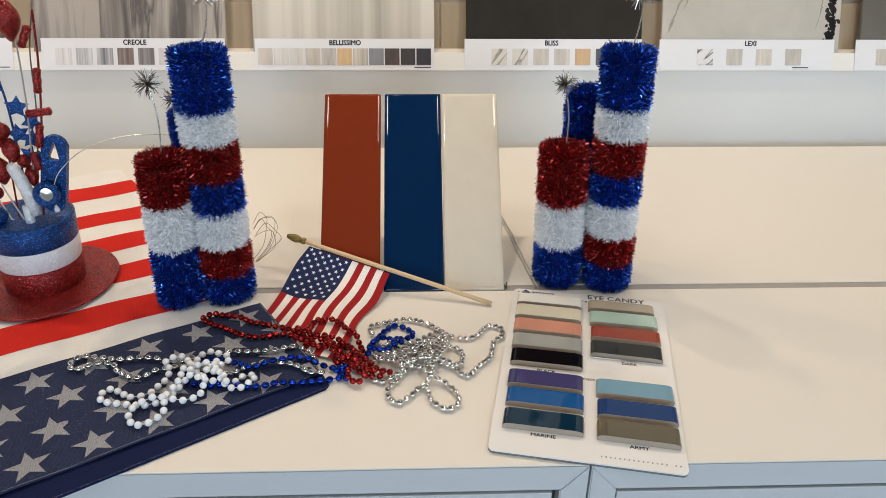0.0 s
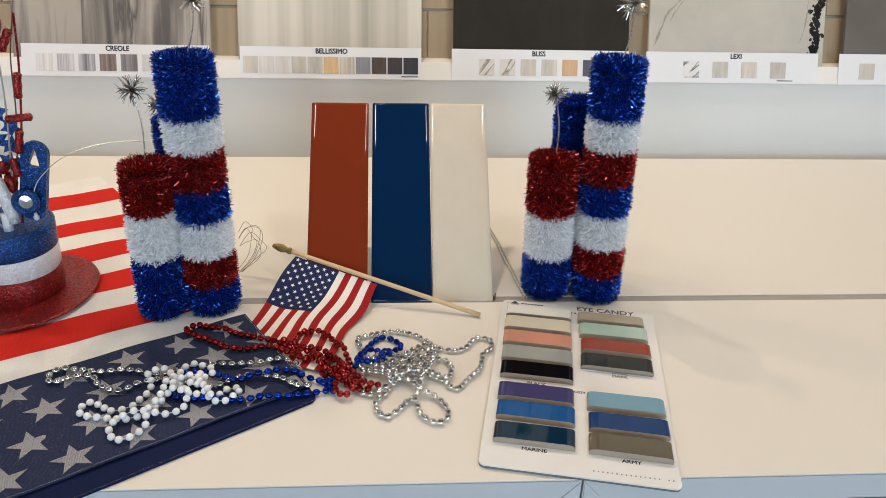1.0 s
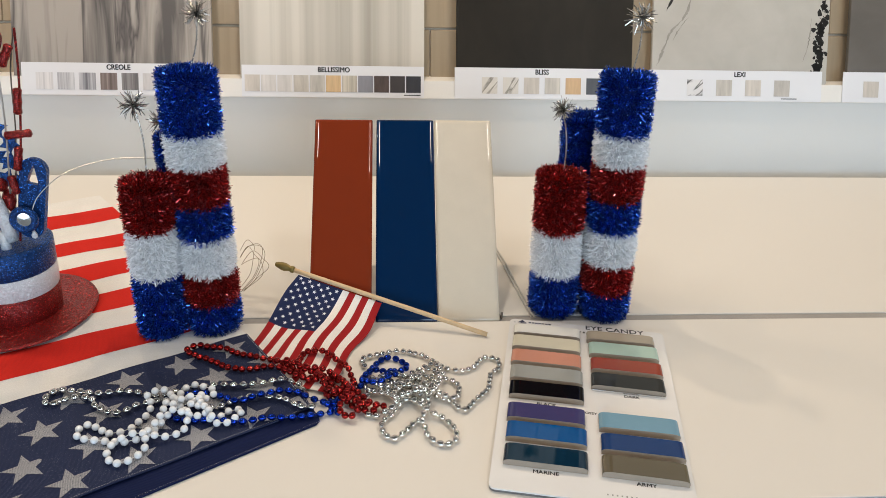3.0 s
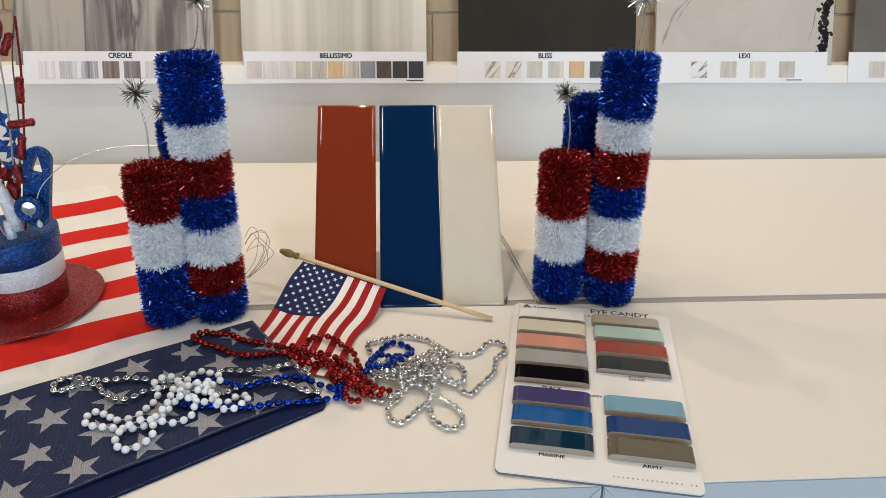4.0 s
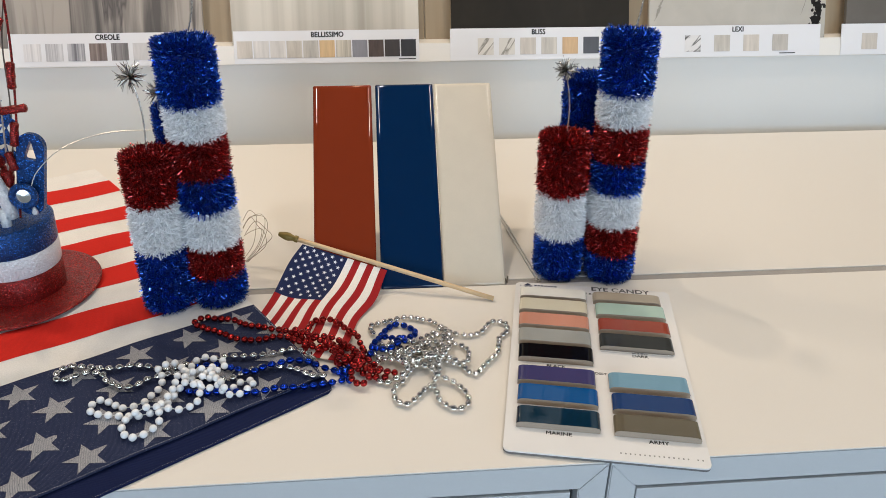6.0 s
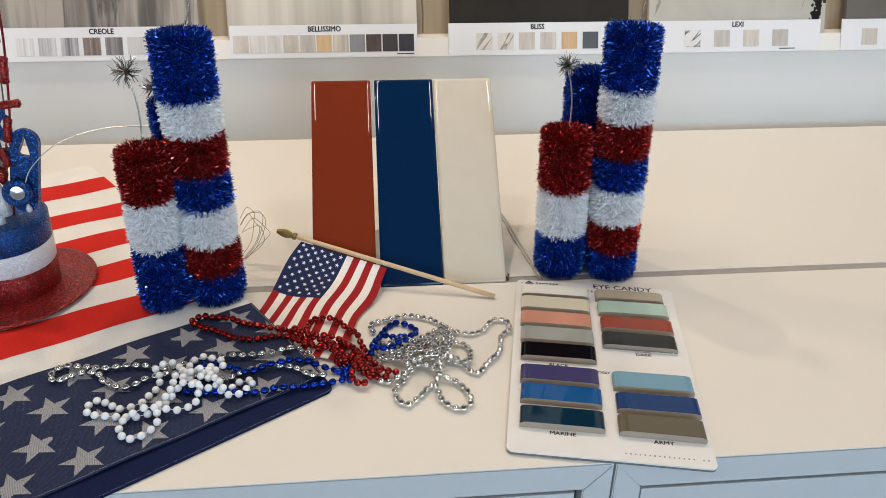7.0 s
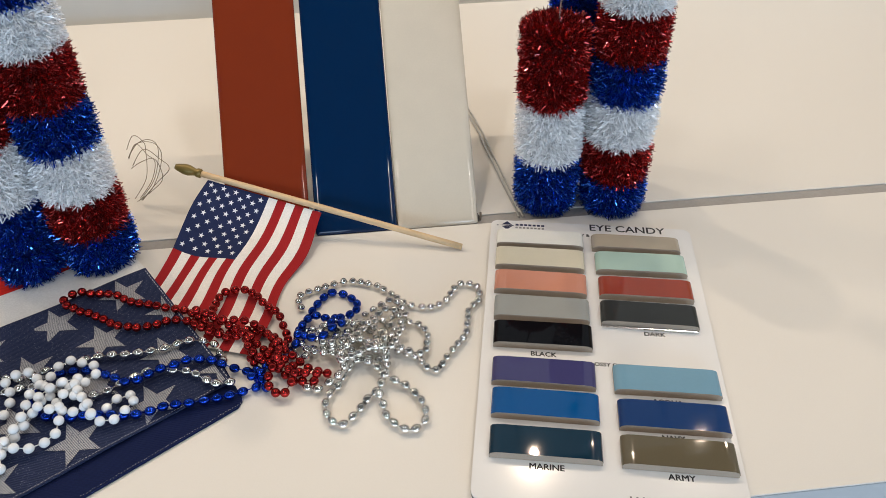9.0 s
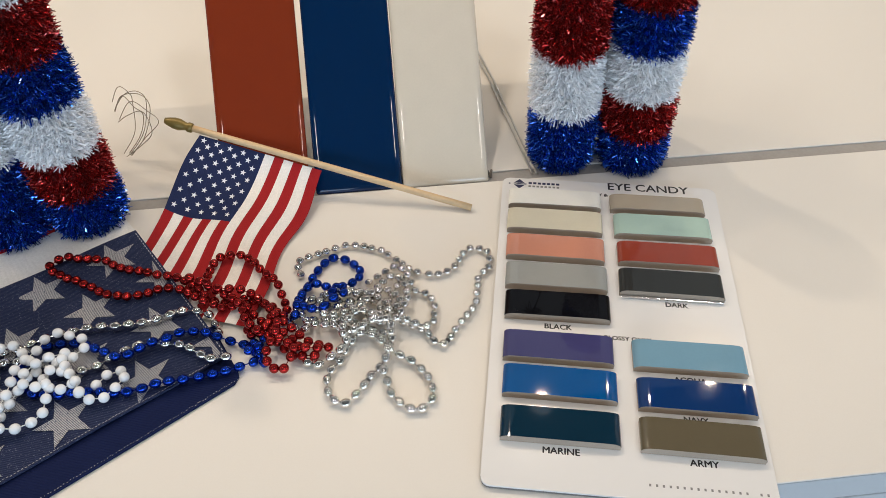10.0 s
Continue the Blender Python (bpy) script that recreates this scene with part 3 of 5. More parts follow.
cre = [lined("pale_lined_print", (222, 220, 220), (188, 186, 188)), lined("light_grey_lined_print", (208, 208, 210), (150, 150, 155)), lined("grey_lined_print", (196, 196, 200), (112, 112, 118)),
       lined("brown_lined_print", (150, 136, 130), (86, 74, 70)), lined("dark_lined_print", (140, 136, 136), (74, 70, 72)), chip("pale_print", (205, 203, 203)), lined("mid_lined_print", (190, 188, 190), (120, 118, 120)), chip("grey_print", (160, 158, 158))]
name_card(-0.688, -0.366, "CREOLE", [(-0.664 + 0.0362 * i, 0.0285, m) for i, m in enumerate(cre)], "white name card with grey lined chips", -0.524)
bel = [chip("sand_chip", (208, 200, 190)), chip("ivory_chip", (220, 216, 212)), chip("white_chip", (222, 218, 214)), chip("cloudy_chip", (206, 200, 190), (170, 164, 156)), chip("veined_chip", (204, 200, 192), (160, 156, 150)),
       chip("honey_chip", (222, 190, 145)), lined("striped_chip", (205, 198, 184), (150, 144, 132)), chip("steel_chip", (138, 138, 146)), chip("brown_chip", (92, 76, 68), (60, 48, 44)), chip("umber_chip", (66, 58, 56)), chip("coal_chip", (52, 50, 54))]
name_card(-0.313, 0.0080, "BELLISSIMO", [(-0.3080 + 0.0284 * i, 0.0262, m) for i, m in enumerate(bel)], "white name card with eleven stone chips", -0.152, -0.028)
VEINCHIP = stone("veined_pale_print", lin(215, 211, 204), lin(205, 201, 194), (20, 20, 20), 0.4, thin=(34, 0.03, 0.5, (1, 1, 4), (0, 0.6, 0), lin(130, 126, 118)))
bls = [VEINCHIP, VEINCHIP, bel[0], bel[3], chip("ochre_chip", (205, 172, 132)), chip("slate_chip", (84, 86, 92)), bel[0], bel[1]]
name_card(0.063, 0.387, "BLISS", [(0.112 + 0.0381 * i, 0.0282, m) for i, m in enumerate(bls[:7])], "white name card with pale stone chips", 0.221)
BWCHIP = stone("black_and_white_veined_print", lin(225, 223, 222), lin(210, 208, 208), (20, 20, 20), 0.4, thin=(60, 0.06, 0.5, (1, 1, 4), (0, 0.8, 0), lin(20, 20, 20)))
lxc = [BWCHIP, bel[3], bel[0], chip("putty_chip", (196, 190, 182))]
name_card(0.4195, 0.7445, "LEXI", [(0.4895 + 0.0548 * i, 0.0295, m) for i, m in enumerate(lxc)], "white name card with four marble chips", 0.588, 0.668)
name_card(0.785, 1.104, "", [(0.825 + 0.0548 * i, 0.0295, bel[0]) for i in range(4)], "white name card with grey stone chips")
name_card(-1.078, -0.738, "", [(-1.05 + 0.0548 * i, 0.0295, bel[7]) for i in range(5)], "white name card with grey chips", None, -0.775)


# ---------------------------------------------------------------- three leaning tiles and their wire easel
def cushion(w, l, thick, edge, steps=7):
    """A pressed slab whose upper edge rolls over softly; its top lies at z = 0, its foot at y = 0."""
    bm = bmesh.new()
    rings = []
    levels = [(0.0, -thick)] + [(edge * (1 - math.cos(math.pi / 2 * k / steps)), -edge * 0.5 * (1 - math.sin(math.pi / 2 * k / steps))) for k in range(steps + 1)]
    levels += [(edge + 0.0008, 0.0), (edge + 0.0016, 0.0)]
    for i, z in levels:
        rings.append([bm.verts.new((x, y + l / 2, z)) for x, y in rounded(w - 2 * i, l - 2 * i, max(0.0022 - 0.4 * i, 0.0005), 3)])
    n = len(rings[0])
    for a, b in zip(rings, rings[1:]):
        for i in range(n):
            bm.faces.new((a[i], a[(i + 1) % n], b[(i + 1) % n], b[i]))
    bm.faces.new(rings[0][::-1])
    bm.faces.new(rings[-1])
    return bm


def display_tile(cx, mat, label):
    w, l = 0.0382, 0.2770
    t_ = thing("display_tile", pose(cx, 1.0612, TOP + 0.0008, 45.6), label, "tile", "leaning display tiles")
    me = cushion(2 * w, l, 0.0062, 0.0062)
    part("glaze", me, mat, t_, smooth=True)
    part("biscuit", box(-w + 0.001, w - 0.001, 0.001, l - 0.001, -0.0095, -0.0059, 0.0006), M_BISCUIT, t_, "raw clay back")
    return t_


GL_RED = glaze("brick_red_glaze", lin(120, 46, 22))
GL_BLUE = glaze("deep_blue_glaze", lin(2, 34, 70))
GL_WHITE = glaze("ivory_glaze", lin(206, 195, 177))
display_tile(-0.1126, GL_RED, "glossy brick-red tile leaning on a wire easel")
display_tile(-0.0313, GL_BLUE, "glossy deep blue tile leaning on a wire easel")
display_tile(0.0460, GL_WHITE, "glossy ivory white tile leaning on a wire easel")

ez = thing("wire_easel", pose(0, 0, TOP), "thin bent wire easel standing behind the tiles", "easel")
for dx in (0.0, 0.004):
    part("foot_wire", tube([(0.124 + dx, 1.066, 0.0016), (0.1165 + dx, 1.13, 0.0016), (0.1075 + dx, 1.215, 0.0016), (0.098 + dx, 1.275, 0.0016), (0.075 + dx, 1.286, 0.0016), (0.055 + dx, 1.262, 0.0016)], 0.0011), M_WIRE, ez)
for xx in (-0.09, 0.055):
    part("back_wire", tube([(xx, 1.082, 0.0016), (xx, 1.21, 0.130), (xx, 1.262, 0.0016)], 0.0014), M_WIRE, ez)
part("hook", tube([(0.0845, 1.075, 0.0012), (0.0865, 1.066, 0.0012), (0.0865, 1.0655, 0.010)], 0.0011), M_DARKWIRE, ez)

# ---------------------------------------------------------------- sample board with glazed chips
BX, BY, BTURN = 0.1562, 0.8990, -11.9
board = thing("sample_board", pose(BX, BY, TOP, 0, 0, BTURN), "white glossy sample board with fifteen glazed tile chips", "sample board")
part("panel", prism(rounded(0.1835, 0.2925, 0.006), 0.0026, 0.0042, 0.0005), M_BOARD, board)
part("backing", prism(rounded(0.1831, 0.2921, 0.006), 0.0002, 0.0026), M_LOWER_GREY, board, "dark grey lower layer of the board")
CHIP_W, CHIP_D = 0.0776, 0.0232


def chip_body():
    """A pressed chip: flat base, rounded ends, softly domed edge."""
    bm = bmesh.new()
    prof = [(-CHIP_W / 2, 0.0), (-CHIP_W / 2, 0.0036), (-CHIP_W / 2 + 0.0012, 0.0054), (-CHIP_W / 2 + 0.004, 0.0064), (-CHIP_W / 2 + 0.009, 0.0068), (CHIP_W / 2 - 0.009, 0.0068),
            (CHIP_W / 2 - 0.004, 0.0064), (CHIP_W / 2 - 0.0012, 0.0054), (CHIP_W / 2, 0.0036), (CHIP_W / 2, 0.0)]
    a = [bm.verts.new((x, 0, z)) for x, z in prof]
    b = [bm.verts.new((x, CHIP_D, z)) for x, z in prof]
    for i in range(len(prof) - 1):
        bm.faces.new((a[i], a[i + 1], b[i + 1], b[i]))
    bm.faces.new(a[::-1])
    bm.faces.new(b)
    bm.faces.new((a[0], b[0], b[-1], a[-1]))
    bmesh.ops.recalc_face_normals(bm, faces=bm.faces[:])
    return bm


def chip_glaze():
    bm = bmesh.new()
    prof = [(-CHIP_W / 2 - 0.0002, 0.0024), (-CHIP_W / 2 - 0.0002, 0.0038), (-CHIP_W / 2 + 0.0011, 0.0057), (-CHIP_W / 2 + 0.004, 0.0067), (-CHIP_W / 2 + 0.009, 0.0071), (-CHIP_W / 2 + 0.0096, 0.0071), (-CHIP_W / 2 + 0.0102, 0.0071), (CHIP_W / 2 - 0.0102, 0.0071), (CHIP_W / 2 - 0.0096, 0.0071), (CHIP_W / 2 - 0.009, 0.0071),
            (CHIP_W / 2 - 0.004, 0.0067), (CHIP_W / 2 - 0.0011, 0.0057), (CHIP_W / 2 + 0.0002, 0.0038), (CHIP_W / 2 + 0.0002, 0.0024)]
    rows = []
    for y, dz in ((-0.0001, 0.0), (CHIP_D + 0.0001, 0.0)):
        rows.append([bm.verts.new((x, y, z + dz)) for x, z in prof])
    for p, q in zip(rows, rows[1:]):
        for i in range(len(prof) - 1):
            bm.faces.new((p[i], p[i + 1], q[i + 1], q[i]))
    bmesh.ops.recalc_face_normals(bm, faces=bm.faces[:])
    return bm


CHIP_ME = mesh_of("chip_body", chip_body(), M_BISCUIT)
CHIP_GL = mesh_of("glaze", chip_glaze(), M_BISCUIT, True)
CHIPS = [(-0.0465, 0.1068, "white", (232, 230, 222)), (-0.0465, 0.0774, "cream", (208, 201, 180)), (-0.0460, 0.0467, "salmon", (196, 136, 114)), (-0.0450, 0.0161, "grey", (150, 152, 149)),
         (-0.0440, -0.0130, "black", (14, 14, 18)), (-0.0435, -0.0514, "purple", (66, 64, 108)), (-0.0425, -0.0814, "royal_blue", (4, 78, 142)), (-0.0422, -0.1144, "marine", (14, 44, 63)),
         (0.0392, 0.1079, "taupe", (170, 160, 144)), (0.0412, 0.0781, "mint", (167, 193, 183)), (0.0424, 0.0475, "brick_red", (143, 63, 46)), (0.0420, 0.0164, "charcoal", (52, 54, 54)),
         (0.0479, -0.0517, "aqua", (116, 155, 177)), (0.0488, -0.0841, "navy", (16, 52, 106)), (0.0483, -0.1153, "army_green", (98, 90, 72))]
for x, y, nm, rgb in CHIPS:
    c_ = part("tile_chip", CHIP_ME, M_BISCUIT, board, nm.replace("_", " ") + " glazed clay chip", at=pose(x, y, 0.0043, 0, 0, 0.4 * math.sin(90 * x + 50 * y)))
    c_.scale = (1, {"white": 0.80, "taupe": 0.74, "brick_red": 0.93}.get(nm, 1.0), 1)
    g_ = new("glaze", CHIP_GL.copy())
    g_.data.materials[0] = glaze(nm + "_chip_glaze", lin(*rgb), 0.022, {"black": 0.1, "charcoal": 0.2}.get(nm, 0.4))
    g_.parent = c_
# chrome lip of the charcoal chip
part("chrome_lip", box(0.0040, 0.0800, 0.0142, 0.0160, 0.0043, 0.0066, 0.0004), material("chrome", (0.75, 0.75, 0.75), 0.12, 1.0), board, "bright metal lip")
ZI = 0.0043
lettering("EYE CANDY", 0.0124, pose(0.0340, 0.1415, ZI), M_INK, board, 1.04, 0.00022)
for wd_, x, y, s in (("MARINE", -0.0413, -0.1188, 0.0064), ("ARMY", 0.0490, -0.1190, 0.0064), ("BLACK", -0.0433, -0.0178, 0.0062), ("DARK", 0.0453, 0.0108, 0.0060), ("MINT", 0.0452, 0.0742, 0.0056), ("ACQUA", 0.0475, -0.0563, 0.0058),
                     ("NAVY", 0.0475, -0.0876, 0.0058), ("GLOSSY ONLY", 0.0065, -0.0242, 0.0050), ("SY &", -0.0058, 0.1300, 0.0050)):
    lettering(wd_, s, pose(x, y, ZI), M_INK, board, 1.06, 0.00020)
# maker's mark as plain shapes, and its line of address as bars
for mark_ in ([(-0.0048, 0.0012), (0.0048, 0.0012), (0.0, 0.0062)], [(-0.0048, -0.0012), (0.0, -0.0062), (0.0048, -0.0012)],
              [(-0.0062, 0.0004), (-0.0010, -0.0006), (0.0062, -0.0006), (0.0062, 0.0006), (0.0, 0.0006)], [(-0.0098, 0.0), (-0.0086, -0.0009), (-0.0074, 0.0), (-0.0086, 0.0009)]):
    part("mark", prism(mark_, ZI - 0.0004, ZI), M_NAVYINK, board, "small navy printed mark", at=pose(-0.0770, 0.1388, 0))
for k_ in range(15):
    row_, col_ = (0, k_) if k_ < 7 else (1, k_ - 7)
    px_ = -0.0690 + col_ * (0.0040 if row_ == 0 else 0.0035)
    part("print_bar", box(px_, px_ + (0.0029 if row_ == 0 else 0.0022), 0.1392 - row_ * 0.0040, 0.1417 - row_ * 0.0044, ZI - 0.0004, ZI), M_NAVYINK if row_ == 0 else M_GREYINK, board)
for k_ in range(18):
    if k_ != 15:
        part("print_bar", box(0.0130 + k_ * 0.0042, 0.0143 + k_ * 0.0042, -0.1374, -0.1357, ZI - 0.0004, ZI), M_GREYINK, board)

# ---------------------------------------------------------------- the stars-and-stripes banner
BO, BA = Vector((-0.121, 0.867)), 27.3
banner = thing("cloth_banner", pose(BO.x, BO.y, TOP, 0, 0, BA), "stars and stripes cloth banner spread on the worktop", "banner")


def fan(w):
    keys = ((0.0, 0.103), (0.004, 0.103), (0.027, 0.081), (0.19, 0.045), (0.275, -0.01), (1.0, -0.01))
    for (a, p), (b, q) in zip(keys, keys[1:]):
        if w <= b:
            return p + (q - p) * (w - a) / (b - a)


def right_end(w):
    return 0.003 if w < 0.03 else 0.004 - 0.10 * (w - 0.03) if w < 0.19 else -0.012 - 0.155 * (w - 0.19)


def ripple(s, w):
    k = min(1.0, max(0.0, (w - 0.22) / 0.2))
    return 0.0012 + k * 0.0012 * (1 + math.sin(34 * w + 9 * s)) + 0.0006 * math.sin(60 * s + 20 * w)


def sheet(w0, w1, s0, z, thick, n_s=26, n_w=6, end=right_end, wave=ripple, edge=0.0):
    """A strip of cloth from s0 to its right end, between two lines across, with its thickness."""
    bm = bmesh.new()
    up, low = [], []
    for j in range(n_w + 1):
        w = w0 + (w1 - w0) * j / n_w
        e = end(w) - edge
        rowu, rowl = [], []
        for i in range(n_s + 1):
            s = s0 + (e - s0) * i / n_s
            h = z + wave(s, w)
            wf = w + s * fan(w)
            rowu.append(bm.verts.new((s, wf, h)))
            rowl.append(bm.verts.new((s, wf, h - thick)))
        up.append(rowu)
        low.append(rowl)
    for j in range(n_w):
        for i in range(n_s):
            bm.faces.new((up[j][i], up[j][i + 1], up[j + 1][i + 1], up[j + 1][i]))
            bm.faces.new((low[j][i], low[j + 1][i], low[j + 1][i + 1], low[j][i + 1]))
    for i in range(n_s):
        bm.faces.new((up[0][i], low[0][i], low[0][i + 1], up[0][i + 1]))
        bm.faces.new((up[-1][i], up[-1][i + 1], low[-1][i + 1], low[-1][i]))
    for j in range(n_w):
        bm.faces.new((up[j][-1], low[j][-1], low[j + 1][-1], up[j + 1][-1]))
    return bm


flat = lambda s, w: 0.0
part("under_layer", sheet(0.003, 0.060, -0.62, 0.0024, 0.0020, 40, 16, lambda w: 0.0045 - 0.006 * max(0.0, 1 - (w - 0.003) / 0.006) ** 2, flat), M_NAVYPLAIN, banner, "plain navy folded under layer")
part("star_field", sheet(0.0255, 0.190, -0.62, 0.0046, 0.0016, 40, 10), M_NAVY, banner, "navy denim field with silver hatched stars")
part("white_ground", sheet(0.190, 0.715, -0.70, 0.0028, 0.0010, 40, 36), M_WHITECLOTH, banner, "white striped cloth")
for w0_, w1_ in ((0.2285, 0.2755), (0.322, 0.369), (0.409, 0.4545), (0.500, 0.5455), (0.600, 0.650)):
    part("stripe", sheet(w0_, w1_, -0.70, 0.0033, 0.0002, 40, 6, edge=0.0004), M_REDCLOTH, banner, "red stripe")
# hatched stars, in rows that lean a little
sm = bmesh.new()
ol = star_outline(0.0205, 0.0084)
top_ = [sm.verts.new((x, y, 0)) for x, y in ol]
mid_ = sm.verts.new((0, 0, 0.0002))
for i in range(10):
    sm.faces.new((mid_, top_[i], top_[(i + 1) % 10]))
STAR_ME = mesh_of("star", sm, M_STARCLOTH)
for w_, s_first in ((0.0415, -0.052), (0.0820, -0.028), (0.1265, -0.0665), (0.1675, -0.0375)):
    for k_ in range(10):
        s_ = s_first - 0.0563 * k_
        if s_ < -0.58:
            break
        hgt = 0.0046 + ripple(s_, w_) + 0.00045
        st_ = part("star", STAR_ME, M_STARCLOTH, banner, at=pose(s_, w_ + 0.06 * s_, hgt, 0, 0, 4.5))
        if w_ < 0.045:
            st_.scale = (1, 0.98, 1)
# two stars that the hem of the right end cuts off
for w_, s_ in ((0.1265, -0.0102), (0.0415, 0.0043)):
    cut_ = bmesh.new()
    cut_.from_mesh(STAR_ME)
    edge_ = right_end(w_) - 0.0042 - s_
    bmesh.ops.bisect_plane(cut_, geom=cut_.verts[:] + cut_.edges[:] + cut_.faces[:], plane_co=(edge_, 0, 0), plane_no=(1, 0.02, 0), clear_outer=True)
    part("star", cut_, M_STARCLOTH, banner, at=pose(s_, w_ + 0.06 * s_, 0.0046 + ripple(s_, w_) + 0.00045, 0, 0, 4.5))
# row of stitches along the hem and the right end
bm_ = bmesh.new()
rs = random.Random(3)
for k_ in range(270):
    s_ = 0.002 - k_ * 0.0023
    h_ = 0.0046 + ripple(s_, 0.025) + 0.0003
    w_ = 0.0252 + rs.uniform(-0.0003, 0.0003)
    w_ += 0.0014 + s_ * fan(0.026)
    vs = [bm_.verts.new((s_ + x, w_ + y, h_)) for x, y in ((0, 0), (0.0013, 0.0001), (0.0013, 0.0005), (0, 0.0004))]
    bm_.faces.new(vs)
for k_ in range(44):
    w_ = 0.028 + k_ * 0.0036
    s_ = right_end(w_) - 0.0022
    h_ = 0.0046 + ripple(s_, w_) + 0.0003
    vs = [bm_.verts.new((s_ + x, w_ + y, h_)) for x, y in ((0, 0), (0.0006, 0), (0.0006, 0.0022), (0, 0.0022))]
    bm_.faces.new(vs)
for k_ in range(300):
    s_ = 0.001 - k_ * 0.0020 + rs.uniform(-0.0005, 0.0005)
    w_ = 0.0042 + rs.uniform(-0.0004, 0.0004)
    w_ += s_ * fan(w_)
    l_ = rs.uniform(0.0003, 0.0008)
    bm_.faces.new([bm_.verts.new((s_ + x, w_ + y, 0.0027)) for x, y in ((0, 0), (l_, 0.0001), (l_, 0.0006), (0, 0.0005))])
tagged(part("stitching", bm_, M_STITCH, banner, "pale dashed stitching along the hem"), kind="stuff")

# ---------------------------------------------------------------- stick flag
flag = thing("stick_flag", pose(0, 0, TOP), "small american flag on a wooden stick, leaning", "flag")
A_, B_ = Vector((-0.1722, 1.1058, 0.0504)), Vector((0.0637, 1.0262, 0.0034))
part("stick", tube([A_.lerp(B_, k / 8) for k in range(9)], 0.0029, 12), M_STICK, flag, "pale birch dowel", smooth=True)
D_ = (A_ - B_).normalized()
fin_ = lathe([(0.0030, -0.003), (0.0042, -0.002), (0.0044, 0.001), (0.0034, 0.003), (0.0040, 0.0055), (0.0052, 0.0095), (0.0050, 0.014), (0.0036, 0.0195), (0.0026, 0.0225), (0.0008, 0.0230)], 20)
part("finial", fin_, M_FINIAL, flag, "olive gold painted spear finial", smooth=True, at=Matrix.Translation(A_) @ D_.to_track_quat("Z", "Y").to_matrix().to_4x4())


def along(keys, v):
    for (a, p), (b, q) in zip(keys, keys[1:]):
        if v <= b:
            k = (v - a) / (b - a)
            return Vector(p).lerp(Vector(q), k)
    return Vector(keys[-1][1])


LEFT = [(0, (-0.163, 1.1015, 0.0470)), (0.2, (-0.179, 1.084, 0.0310)), (0.45, (-0.196, 1.046, 0.0115)), (0.68, (-0.211, 1.009, 0.0040)), (1, (-0.232, 0.955, 0.0034))]
RIGHT = [(0, (-0.0605, 1.067, 0.0262)), (0.14, (-0.0715, 1.051, 0.0110)), (0.33, (-0.080, 1.022, 0.0062)), (0.48, (-0.090, 1.000, 0.0052)), (0.72, (-0.103, 0.959, 0.0046)), (1, (-0.119, 0.915, 0.0038))]


def flag_at(u, v):
    """u along the hoist from the finial, v out along the fly."""
    def smooth_line(keys):
        return (along(keys, max(0, v - 0.06)) + 2 * along(keys, v) + along(keys, min(1, v + 0.06))) / 4
    l, r = smooth_line(LEFT), smooth_line(RIGHT)
    p = l.lerp(r, u)
    k = math.sin(math.pi * min(1, v * 1.1))
    wave = 0.0034 * k * math.sin(7.5 * u + 6.0 * v + 0.6)
    p += Vector((0.0042 * math.sin(8.5 * v + 0.2) * k * u, -0.002 * k * math.sin(9 * u) * (1 - u), 0))
    p.z = max(0.0012, p.z + wave * (0.4 + 0.6 * (1 - v)))
    return p


def flag_patch(u0, u1, v0, v1, lift=0.0, nu=3, nv=30):
    bm = bmesh.new()
    grid = [[bm.verts.new(flag_at(u0 + (u1 - u0) * i / nu, v0 + (v1 - v0) * j / nv) + Vector((0, 0, lift))) for i in range(nu + 1)] for j in range(nv + 1)]
    low = [[bm.verts.new(v.co - Vector((0, 0, 0.0003))) for v in row] for row in grid]
    for j in range(nv):
        for i in range(nu):
            bm.faces.new((grid[j][i], grid[j + 1][i], grid[j + 1][i + 1], grid[j][i + 1]))
            bm.faces.new((low[j][i], low[j][i + 1], low[j + 1][i + 1], low[j + 1][i]))
    return bm


CU, CV = 7 / 13, 0.445
for k_ in range(13):
    u0_, u1_ = k_ / 13, (k_ + 1) / 13
    part("stripe", flag_patch(u0_, u1_, CV if k_ < 7 else 0, 1), M_FLAGRED if k_ % 2 == 0 else M_FLAGWHITE, flag, "red cloth stripe" if k_ % 2 == 0 else "white cloth stripe", smooth=True)
canton = part("canton", flag_patch(0, CU, 0, CV, 0.0, 10, 14), M_FLAGBLUE, flag, "navy canton with white stars", smooth=True)
sm = bmesh.new()
sm.faces.new([sm.verts.new((x, y, 0)) for x, y in star_outline(0.0028, 0.00112)])
FS_ME = mesh_of("star", sm, M_FLAGSTAR)
for r_ in range(11):
    for c_ in range(5 if r_ % 2 == 0 else 4):
        v_ = CV * (r_ + 1) / 12
        u_ = CU * (1 + 2 * c_ + (r_ % 2)) / 10
        p_ = flag_at(u_, v_)
        du = (flag_at(u_ + 0.01, v_) - p_).normalized()
        dv = (flag_at(u_, v_ + 0.01) - p_).normalized()
        nrm = dv.cross(du).normalized()
        m3 = Matrix((du, nrm.cross(du), nrm)).transposed().to_4x4()
        part("star", FS_ME, M_FLAGSTAR, canton, at=Matrix.Translation(p_ + nrm * 0.0005) @ m3)

